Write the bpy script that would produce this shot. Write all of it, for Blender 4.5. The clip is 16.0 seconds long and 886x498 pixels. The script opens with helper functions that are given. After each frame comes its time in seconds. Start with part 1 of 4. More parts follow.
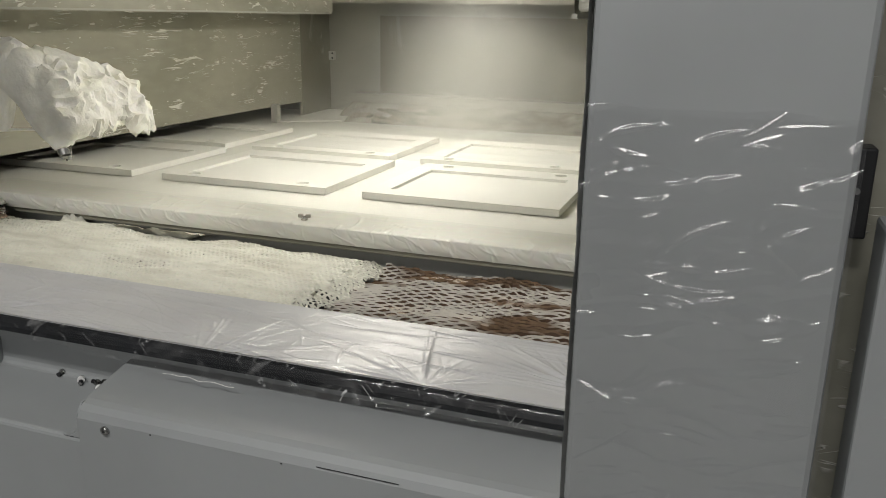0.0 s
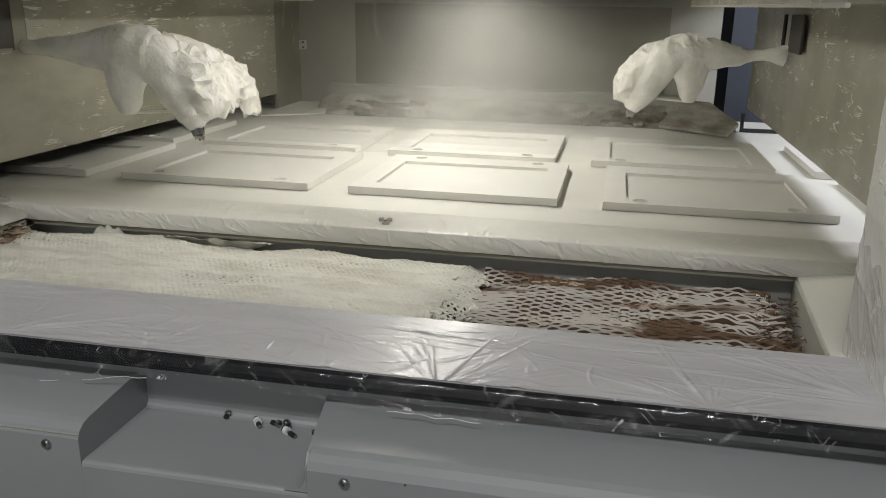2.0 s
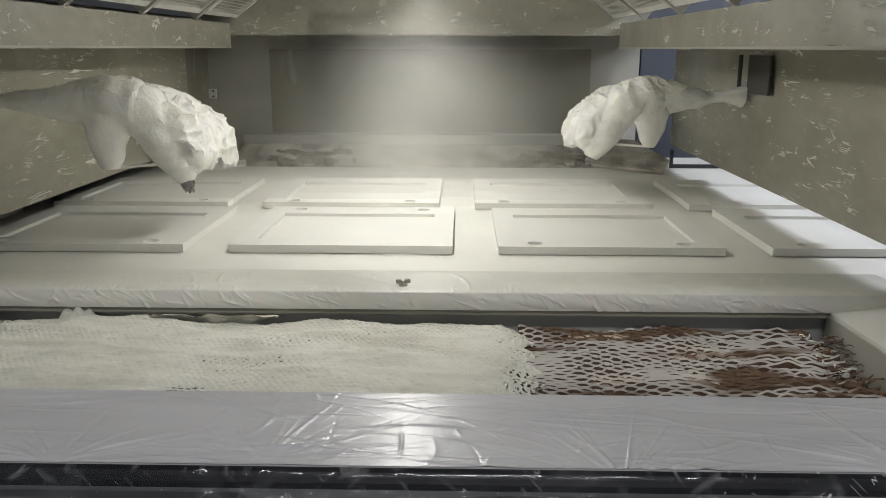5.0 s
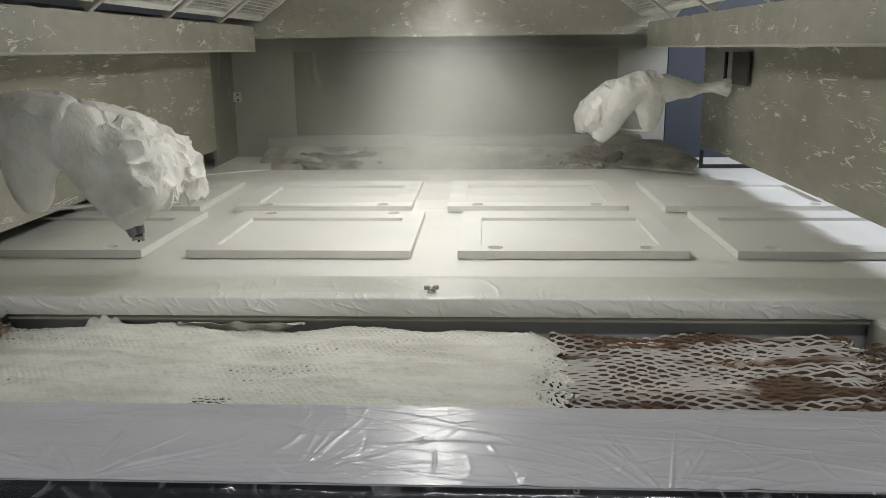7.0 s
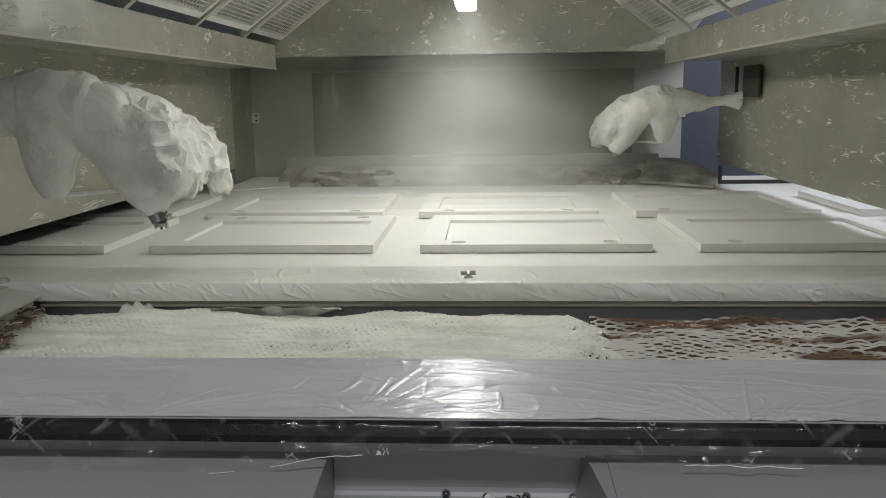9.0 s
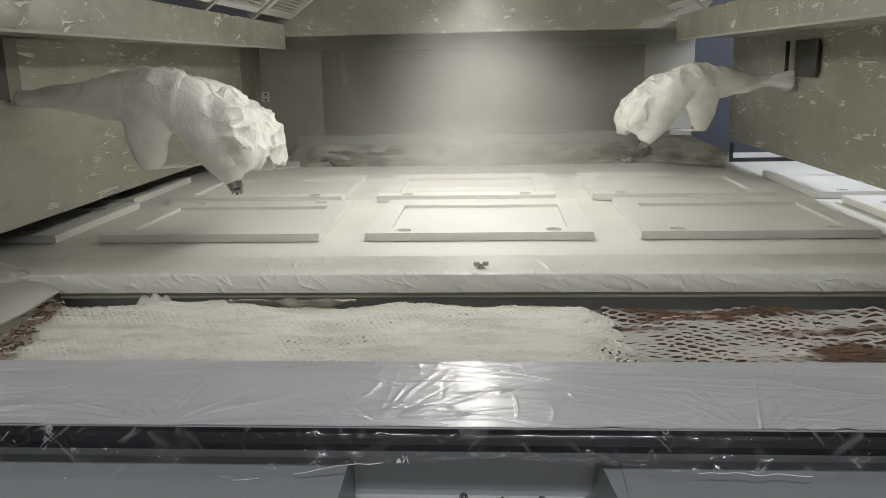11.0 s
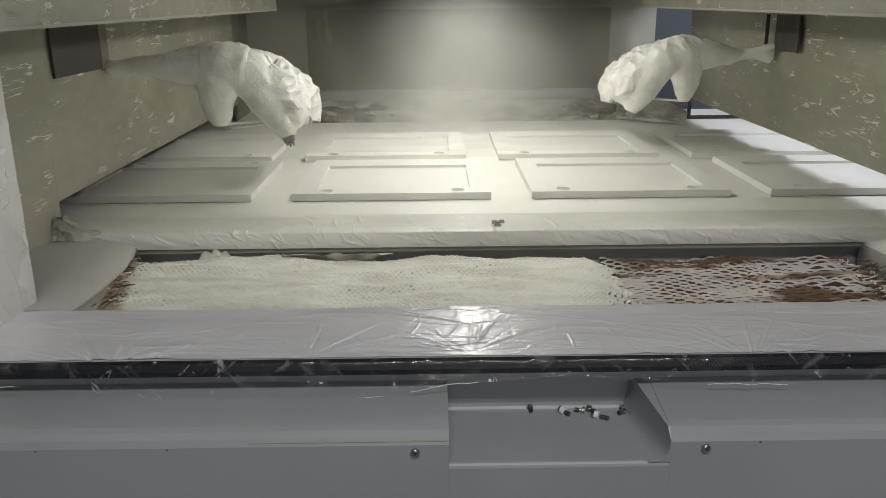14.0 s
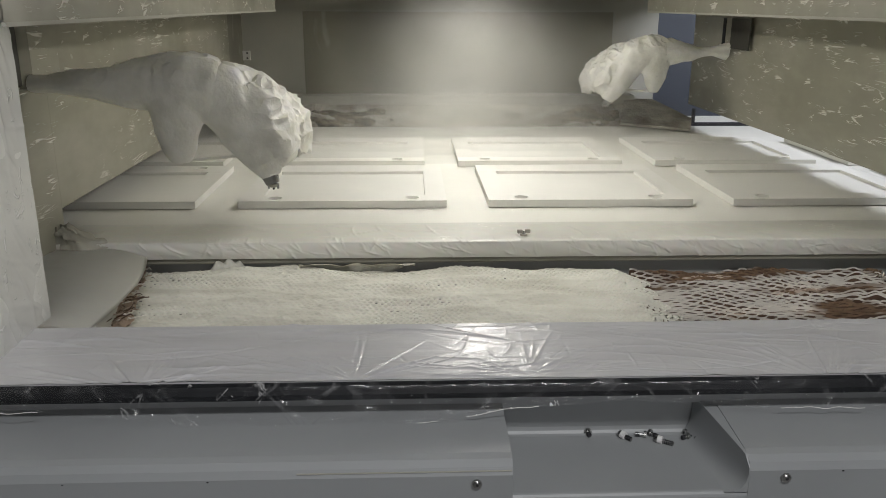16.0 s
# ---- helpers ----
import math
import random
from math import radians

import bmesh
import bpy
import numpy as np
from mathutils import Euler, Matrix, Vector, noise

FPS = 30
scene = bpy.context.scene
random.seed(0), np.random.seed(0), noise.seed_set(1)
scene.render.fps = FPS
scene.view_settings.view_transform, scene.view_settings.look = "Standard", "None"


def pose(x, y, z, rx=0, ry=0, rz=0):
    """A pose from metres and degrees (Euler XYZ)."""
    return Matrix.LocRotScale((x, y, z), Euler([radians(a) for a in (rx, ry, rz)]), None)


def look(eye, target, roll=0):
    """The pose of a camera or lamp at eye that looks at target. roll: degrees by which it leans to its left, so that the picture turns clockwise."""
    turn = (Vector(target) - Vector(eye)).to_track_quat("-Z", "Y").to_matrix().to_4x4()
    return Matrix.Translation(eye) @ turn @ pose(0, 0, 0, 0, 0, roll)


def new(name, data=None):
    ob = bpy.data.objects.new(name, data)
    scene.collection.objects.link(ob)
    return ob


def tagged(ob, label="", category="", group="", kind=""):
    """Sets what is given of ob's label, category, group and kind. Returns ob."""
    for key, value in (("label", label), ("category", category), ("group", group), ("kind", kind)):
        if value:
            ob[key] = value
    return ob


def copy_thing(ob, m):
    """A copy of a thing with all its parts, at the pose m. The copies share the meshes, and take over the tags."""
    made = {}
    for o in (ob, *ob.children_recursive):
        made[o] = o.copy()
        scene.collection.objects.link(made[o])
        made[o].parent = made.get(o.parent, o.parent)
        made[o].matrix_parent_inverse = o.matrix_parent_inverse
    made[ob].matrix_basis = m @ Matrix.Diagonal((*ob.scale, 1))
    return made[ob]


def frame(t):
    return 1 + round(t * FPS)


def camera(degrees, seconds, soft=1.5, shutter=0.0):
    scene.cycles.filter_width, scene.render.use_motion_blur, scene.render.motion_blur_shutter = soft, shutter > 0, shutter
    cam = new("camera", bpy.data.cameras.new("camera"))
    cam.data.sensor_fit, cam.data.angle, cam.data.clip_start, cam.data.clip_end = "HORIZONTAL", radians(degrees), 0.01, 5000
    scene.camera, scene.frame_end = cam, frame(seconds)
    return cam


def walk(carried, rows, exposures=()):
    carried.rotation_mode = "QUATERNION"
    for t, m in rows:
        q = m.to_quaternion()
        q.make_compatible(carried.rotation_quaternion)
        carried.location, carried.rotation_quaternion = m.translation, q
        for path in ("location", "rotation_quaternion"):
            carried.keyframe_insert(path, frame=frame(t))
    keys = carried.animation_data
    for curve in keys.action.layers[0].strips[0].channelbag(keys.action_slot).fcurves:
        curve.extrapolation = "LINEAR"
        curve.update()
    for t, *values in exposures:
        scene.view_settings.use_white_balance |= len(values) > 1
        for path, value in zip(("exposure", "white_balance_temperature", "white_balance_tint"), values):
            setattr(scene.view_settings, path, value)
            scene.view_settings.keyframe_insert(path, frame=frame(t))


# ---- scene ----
cam = camera(57.0, 16.0, soft=0.9)
METRES, EYE, TILT, LEAN, TURN = 1.62, 1.4, 0.0, 0.0, 19.5
ROWS = [
    (0.0, 0.0, 0.0, 0.0, 0.25, -15.96, -0.87),
    (0.5, -0.056, 0.0242, 0.0027, 0.14, -16.32, -0.84),
    (1.0, -0.132, 0.0359, 0.0073, -3.54, -16.35, -1.3),
    (1.5, -0.2046, 0.0408, 0.0046, -7.15, -16.47, -1.12),
    (2.0, -0.2575, 0.081, -0.0024, -7.59, -16.72, -0.89),
    (2.5, -0.2933, 0.1326, -0.0021, -8.17, -16.99, -0.63),
    (3.0, -0.311, 0.1578, -0.0009, -9.45, -17.17, -0.47),
    (3.5, -0.3451, 0.1694, 0.0016, -12.74, -16.3, -0.19),
    (4.0, -0.4068, 0.1792, 0.0092, -17.3, -15.69, -0.17),
    (6.5, -0.4407, 0.2036, 0.0042, -16.95, -13.71, 0.53),
    (7.0, -0.439, 0.2151, 0.0021, -16.65, -13.82, 0.59),
    (7.5, -0.4507, 0.2174, 0.004, -16.37, -14.21, 0.56),
    (8.0, -0.4725, 0.2242, -0.0044, -16.27, -14.27, 0.42),
    (8.5, -0.4796, 0.224, -0.0392, -16.39, -12.17, 0.28),
    (11.0, -0.486, 0.2183, -0.0405, -16.01, -12.79, 1.14),
    (11.5, -0.4961, 0.1794, 0.0072, -15.93, -17.05, 0.92),
    (12.0, -0.5361, 0.1449, 0.0219, -16.12, -18.42, 0.82),
    (12.5, -0.573, 0.1198, 0.0243, -17.99, -18.8, 0.69),
    (13.0, -0.5916, 0.1141, 0.0249, -19.42, -18.11, 0.61),
    (13.5, -0.6112, 0.1108, 0.026, -19.69, -17.36, 0.58),
    (14.0, -0.6335, 0.1067, 0.024, -20.15, -17.06, 0.48),
    (14.5, -0.6575, 0.1031, 0.0273, -21.78, -16.85, 0.22),
    (15.0, -0.6656, 0.1159, 0.0244, -22.51, -16.75, -0.14),
    (15.5, -0.6712, 0.1387, 0.0234, -22.41, -16.68, -0.26),
    (16.0, -0.6772, 0.1712, 0.0184, -21.72, -16.74, -0.21),
]
PATH = [(t, pose(0, 0, EYE, TILT, LEAN, TURN) @ pose(METRES * x, METRES * y, METRES * z, 90 + pitch, roll, yaw)) for t, x, y, z, yaw, pitch, roll in ROWS]
PATH += [(4.2, look((-0.757, 0.055, 1.403), (-0.791, 1.985, 0.880), 0.3)), (6.3, look((-0.782, 0.068, 1.400), (-0.867, 2.011, 0.936), -0.5)),
         (8.7, look((-0.852, 0.074, 1.293), (-0.953, 2.037, 0.926), -0.6)), (10.8, look((-0.860, 0.092, 1.281), (-0.991, 2.054, 0.917), -1.3))]
PATH.sort(key=lambda row: row[0])
walk(cam, PATH, [(0.0, 0.28, 6850, 8), (0.5, 0.22, 6850, 8), (1.5, 0.08, 6750, 9), (2.5, 0.0, 6650, 10), (3.5, 0.0, 6600, 10), (6.3, -0.08, 6400, 10), (8.7, -0.13, 6350, 10), (10.8, -0.03, 6450, 10), (12.5, 0.0, 6500, 10), (16.0, 0.0, 6600, 10)])

# ---- world, light ----
world = bpy.data.worlds.new("world")
scene.world = world
world.use_nodes = True
world.node_tree.nodes["Background"].inputs[0].default_value = (0.5, 0.55, 0.62, 1)
world.node_tree.nodes["Background"].inputs[1].default_value = 0.05


def area_lamp(name, size_x, size_y, watts, colour, m, spread=180):
    data = bpy.data.lights.new(name, "AREA")
    data.shape, data.size, data.size_y, data.energy, data.color, data.spread = "RECTANGLE", size_x, size_y, watts, colour, radians(spread)
    ob = new(name, data)
    ob.matrix_world = m
    return ob


# the strip lamp under the hood's ridge, and workshop lamps out of view
area_lamp("ridge_light", 0.07, 1.56, 4.8, (1.0, 0.985, 0.94), pose(-0.92, 2.28, 1.585), 170)
area_lamp("workshop_light", 1.6, 0.3, 41, (0.97, 0.975, 1.0), pose(-0.7, -0.9, 3.2, 12, 0, 0))
# unseen low fill, added to brighten arm fronts, table edge and film creases
area_lamp("rear_fill", 2.4, 0.25, 16, (0.98, 0.98, 1.0), look((-0.5, -2.7, 2.25), (-0.8, 1.4, 1.1)))
area_lamp("workshop_light_side", 0.3, 1.0, 70, (0.86, 0.895, 1.0), look((1.9, 2.2, 2.7), (0.2, 2.9, 0.95)))


# ---- materials ----
def material(name, base, rough=0.6, metal=0.0, var=0.12, scale=6.0, fine=80.0, bump=0.15, second=None, second_amount=0.5, coat=0.0, stretch=(1, 1, 1), depth=0.004, rough_var=0.15):
    """Principled surface with variation at two scales, optional second colour in stains, bump from both scales."""
    m = bpy.data.materials.new(name)
    m.use_nodes = True
    nt = m.node_tree
    n, l = nt.nodes, nt.links
    bsdf = n["Principled BSDF"]
    bsdf.inputs["Metallic"].default_value = metal
    bsdf.inputs["Coat Weight"].default_value = coat
    bsdf.inputs["Coat Roughness"].default_value = 0.12
    tc = n.new("ShaderNodeTexCoord")
    mp = n.new("ShaderNodeMapping")
    mp.inputs["Scale"].default_value = stretch
    l.new(tc.outputs["Object"], mp.inputs["Vector"])
    big = n.new("ShaderNodeTexNoise")
    big.inputs["Scale"].default_value, big.inputs["Detail"].default_value = scale, 5
    small = n.new("ShaderNodeTexNoise")
    small.inputs["Scale"].default_value, small.inputs["Detail"].default_value = fine, 3
    l.new(mp.outputs[0], big.inputs["Vector"])
    l.new(mp.outputs[0], small.inputs["Vector"])
    ramp = n.new("ShaderNodeValToRGB")
    dark = [c * (1 - var) for c in base]
    lite = [min(1, c * (1 + var)) for c in base]
    if second:
        dark = second
    ramp.color_ramp.elements[0].color, ramp.color_ramp.elements[1].color = (*dark, 1), (*lite, 1)
    lo = 0.32 if not second else 0.5 - 0.35 * (1 - second_amount)
    ramp.color_ramp.elements[0].position, ramp.color_ramp.elements[1].position = lo, lo + 0.3
    l.new(big.outputs["Fac"], ramp.inputs[0])
    mix = n.new("ShaderNodeMix")
    mix.data_type, mix.blend_type = "RGBA", "MULTIPLY"
    mix.inputs[0].default_value = min(1, var * 2)
    l.new(ramp.outputs[0], mix.inputs[6])
    l.new(small.outputs["Color"], mix.inputs[7])
    bright = n.new("ShaderNodeMix")
    bright.data_type, bright.blend_type = "RGBA", "MIX"
    bright.inputs[0].default_value = 0.6
    l.new(mix.outputs[2], bright.inputs[6])
    l.new(ramp.outputs[0], bright.inputs[7])
    l.new(bright.outputs[2], bsdf.inputs["Base Color"])
    rr = n.new("ShaderNodeMapRange")
    rr.inputs["To Min"].default_value, rr.inputs["To Max"].default_value = max(0.03, rough - rough_var), min(1, rough + rough_var)
    l.new(big.outputs["Fac"], rr.inputs["Value"])
    l.new(rr.outputs[0], bsdf.inputs["Roughness"])
    if bump:
        b = n.new("ShaderNodeBump")
        b.inputs["Strength"].default_value, b.inputs["Distance"].default_value = bump, depth
        add = n.new("ShaderNodeMath")
        l.new(big.outputs["Fac"], add.inputs[0])
        l.new(small.outputs["Fac"], add.inputs[1])
        l.new(add.outputs[0], b.inputs["Height"])
        l.new(b.outputs[0], bsdf.inputs["Normal"])
        if coat:
            l.new(b.outputs[0], bsdf.inputs["Coat Normal"])
    return m


def streaked_film(name, base, spot, rough, spot_scale, spot_level, stretch, crease, depth, coat=0.5, second=None, line_level=0.52):
    """Dirty plastic film: stained base, scraped pale patches and creases in relief."""
    m = material(name, base, rough, var=0.14, scale=2.2, fine=45, bump=0, second=second, coat=coat)
    nt = m.node_tree
    n, l = nt.nodes, nt.links
    bsdf = n["Principled BSDF"]
    base_link = bsdf.inputs["Base Color"].links[0].from_socket
    tc = n.new("ShaderNodeTexCoord")
    mp = n.new("ShaderNodeMapping")
    mp.inputs["Scale"].default_value = stretch
    l.new(tc.outputs["Object"], mp.inputs["Vector"])
    warp = n.new("ShaderNodeTexNoise")
    warp.inputs["Scale"].default_value = 2.0
    l.new(mp.outputs[0], warp.inputs["Vector"])
    off = n.new("ShaderNodeMix")
    off.data_type = "VECTOR"
    off.inputs[0].default_value = 0.35
    l.new(mp.outputs[0], off.inputs[4])
    l.new(warp.outputs["Color"], off.inputs[5])
    spots = n.new("ShaderNodeTexNoise")
    spots.inputs["Scale"].default_value, spots.inputs["Detail"].default_value, spots.inputs["Distortion"].default_value = spot_scale, 4, 1.2
    l.new(off.outputs[1], spots.inputs["Vector"])
    patch = n.new("ShaderNodeTexNoise")
    patch.inputs["Scale"].default_value = 1.7
    l.new(tc.outputs["Object"], patch.inputs["Vector"])
    both = n.new("ShaderNodeMath")
    both.operation = "MULTIPLY_ADD"
    l.new(patch.outputs["Fac"], both.inputs[0])
    both.inputs[1].default_value = 0.35
    l.new(spots.outputs["Fac"], both.inputs[2])
    cut = n.new("ShaderNodeMapRange")
    cut.inputs["From Min"].default_value, cut.inputs["From Max"].default_value = spot_level, spot_level + 0.10
    l.new(both.outputs[0], cut.inputs["Value"])
    # thin pale lines along the creases, where the film is loose
    thin = n.new("ShaderNodeTexNoise")
    thin.inputs["Scale"].default_value, thin.inputs["Detail"].default_value = spot_scale * 1.3, 2
    l.new(off.outputs[1], thin.inputs["Vector"])
    centre = n.new("ShaderNodeMath")
    centre.operation = "SUBTRACT"
    centre.inputs[1].default_value = 0.5
    l.new(thin.outputs["Fac"], centre.inputs[0])
    away = n.new("ShaderNodeMath")
    away.operation = "ABSOLUTE"
    l.new(centre.outputs[0], away.inputs[0])
    line = n.new("ShaderNodeMapRange")
    line.inputs["From Min"].default_value, line.inputs["From Max"].default_value = 0.0015, 0.0065
    line.inputs["To Min"].default_value, line.inputs["To Max"].default_value = 1.0, 0.0
    l.new(away.outputs[0], line.inputs["Value"])
    loose = n.new("ShaderNodeTexNoise")
    loose.inputs["Scale"].default_value, loose.inputs["Detail"].default_value = 6.5, 2
    l.new(tc.outputs["Object"], loose.inputs["Vector"])
    gate = n.new("ShaderNodeMapRange")
    gate.inputs["From Min"].default_value, gate.inputs["From Max"].default_value = line_level, line_level + 0.06
    l.new(loose.outputs["Fac"], gate.inputs["Value"])
    lined = n.new("ShaderNodeMath")
    lined.operation = "MULTIPLY"
    l.new(line.outputs[0], lined.inputs[0])
    l.new(gate.outputs[0], lined.inputs[1])
    most = n.new("ShaderNodeMath")
    most.operation = "MAXIMUM"
    l.new(lined.outputs[0], most.inputs[0])
    l.new(cut.outputs[0], most.inputs[1])
    cut = most
    mix = n.new("ShaderNodeMix")
    mix.data_type = "RGBA"
    l.new(cut.outputs[0], mix.inputs[0])
    l.new(base_link, mix.inputs[6])
    mix.inputs[7].default_value = (*spot, 1)
    l.new(mix.outputs[2], bsdf.inputs["Base Color"])
    ridges = n.new("ShaderNodeTexNoise")
    ridges.noise_type = "RIDGED_MULTIFRACTAL"
    ridges.inputs["Scale"].default_value, ridges.inputs["Detail"].default_value = crease, 3
    l.new(off.outputs[1], ridges.inputs["Vector"])
    b = n.new("ShaderNodeBump")
    b.inputs["Strength"].default_value, b.inputs["Distance"].default_value = 0.22, depth
    l.new(ridges.outputs["Fac"], b.inputs["Height"])
    l.new(b.outputs[0], bsdf.inputs["Normal"])
    l.new(b.outputs[0], bsdf.inputs["Coat Normal"])
    return m


def lined_film(name, base, dirt, mark, rough, stretch, band, gate, coat=0.4, depth=0.003):
    """Khaki plastic film: soft dirt, short wavy pale lines where it is loose, fine specks of dried paint."""
    m = bpy.data.materials.new(name)
    m.use_nodes = True
    n, l = m.node_tree.nodes, m.node_tree.links
    bsdf = n["Principled BSDF"]
    bsdf.inputs["Coat Weight"].default_value, bsdf.inputs["Coat Roughness"].default_value = coat, 0.26
    tc = n.new("ShaderNodeTexCoord")

    def tex(scale, detail, lay=(1, 1, 1), twist=0.0, shift=0.0):
        mp, t = n.new("ShaderNodeMapping"), n.new("ShaderNodeTexNoise")
        mp.inputs["Scale"].default_value, mp.inputs["Location"].default_value = lay, (shift, shift * 0.7, shift * 1.3)
        t.inputs["Scale"].default_value, t.inputs["Detail"].default_value, t.inputs["Distortion"].default_value = scale, detail, twist
        l.new(tc.outputs["Object"], mp.inputs["Vector"])
        l.new(mp.outputs[0], t.inputs["Vector"])
        return t.outputs["Fac"]

    def span(src, a, b, c=0.0, d=1.0):
        r = n.new("ShaderNodeMapRange")
        r.interpolation_type = "SMOOTHSTEP"
        for key, val in (("From Min", a), ("From Max", b), ("To Min", c), ("To Max", d)):
            r.inputs[key].default_value = val
        l.new(src, r.inputs["Value"])
        return r.outputs[0]

    def calc(how, a, b=None):
        k = n.new("ShaderNodeMath")
        k.operation = how
        for i, v in enumerate((a, b)):
            if v is None:
                continue
            if isinstance(v, float):
                k.inputs[i].default_value = v
            else:
                l.new(v, k.inputs[i])
        return k.outputs[0]

    wave = tex(1.0, 2, stretch, 0.7)
    line = span(calc("ABSOLUTE", calc("SUBTRACT", wave, 0.5)), band * 0.3, band, 1.0, 0.0)
    wave_b = tex(1.7, 2, stretch, 1.0, 4.0)
    line_b = span(calc("ABSOLUTE", calc("SUBTRACT", wave_b, 0.52)), band * 0.2, band * 0.8, 1.0, 0.0)
    short = span(tex(1.0, 2, tuple(2.6 * k for k in stretch[:2]) + (stretch[2] * 0.8,), 0.6, 7.0), 0.55, 0.62)
    where = span(tex(3.2, 2, (1, 0.6, 1.6), 0.0, 2.0), gate, gate + 0.12)
    marks = calc("MULTIPLY", calc("MULTIPLY", calc("MAXIMUM", line, line_b), short), where)
    specks = calc("MULTIPLY", span(tex(60, 2, (1, 0.45, 1), 0.3, 9.0), 0.69, 0.73), span(tex(2.4, 1, (1, 1, 1), 0.0, 5.0), 0.46, 0.60, 0.0, 0.8))
    total = calc("MAXIMUM", marks, specks)
    soil, paint = n.new("ShaderNodeMix"), n.new("ShaderNodeMix")
    soil.data_type = paint.data_type = "RGBA"
    l.new(span(calc("ADD", calc("MULTIPLY", tex(1.6, 4, (1, 0.7, 2.0), 0.5), 0.8), calc("MULTIPLY", tex(34, 4, (1, 0.4, 1)), 0.2)), 0.36, 0.64), soil.inputs[0])
    soil.inputs[6].default_value, soil.inputs[7].default_value = (*base, 1), (*dirt, 1)
    l.new(total, paint.inputs[0])
    l.new(soil.outputs[2], paint.inputs[6])
    paint.inputs[7].default_value = (*mark, 1)
    l.new(paint.outputs[2], bsdf.inputs["Base Color"])
    l.new(span(tex(5.0, 3), 0.3, 0.7, rough - 0.08, rough + 0.14), bsdf.inputs["Roughness"])
    bump = n.new("ShaderNodeBump")
    bump.inputs["Strength"].default_value, bump.inputs["Distance"].default_value = 0.5, depth
    l.new(total, bump.inputs["Height"])
    l.new(bump.outputs[0], bsdf.inputs["Normal"])
    l.new(bump.outputs[0], bsdf.inputs["Coat Normal"])
    return m


def clear_film(name, gloss, crease, stretch, depth, haze=0.12):
    """Clear cling film: mostly transparent, a little milky, glossy on its creases."""
    m = bpy.data.materials.new(name)
    m.use_nodes = True
    nt = m.node_tree
    n, l = nt.nodes, nt.links
    n.remove(n["Principled BSDF"])
    clear, shine, milk = n.new("ShaderNodeBsdfTransparent"), n.new("ShaderNodeBsdfGlossy"), n.new("ShaderNodeBsdfDiffuse")
    shine.inputs["Roughness"].default_value = 0.11
    milk.inputs["Color"].default_value = (0.75, 0.77, 0.78, 1)
    tc, mp = n.new("ShaderNodeTexCoord"), n.new("ShaderNodeMapping")
    mp.inputs["Scale"].default_value = stretch
    l.new(tc.outputs["Object"], mp.inputs["Vector"])
    ridge = n.new("ShaderNodeTexNoise")
    ridge.noise_type = "RIDGED_MULTIFRACTAL"
    ridge.inputs["Scale"].default_value, ridge.inputs["Detail"].default_value, ridge.inputs["Distortion"].default_value = crease, 3, 0.8
    l.new(mp.outputs[0], ridge.inputs["Vector"])
    b = n.new("ShaderNodeBump")
    b.inputs["Strength"].default_value, b.inputs["Distance"].default_value = 0.9, depth
    l.new(ridge.outputs["Fac"], b.inputs["Height"])
    l.new(b.outputs[0], shine.inputs["Normal"])
    lines = n.new("ShaderNodeMapRange")
    lines.inputs["From Min"].default_value, lines.inputs["From Max"].default_value = 0.9, 1.6
    lines.inputs["To Min"].default_value, lines.inputs["To Max"].default_value = haze * 0.4, haze * 2.2
    l.new(ridge.outputs["Fac"], lines.inputs["Value"])
    one, two = n.new("ShaderNodeMixShader"), n.new("ShaderNodeMixShader")
    l.new(lines.outputs[0], one.inputs[0])
    l.new(clear.outputs[0], one.inputs[1])
    l.new(milk.outputs[0], one.inputs[2])
    two.inputs[0].default_value = gloss
    l.new(one.outputs[0], two.inputs[1])
    l.new(shine.outputs[0], two.inputs[2])
    l.new(two.outputs[0], n["Material Output"].inputs["Surface"])
    return m


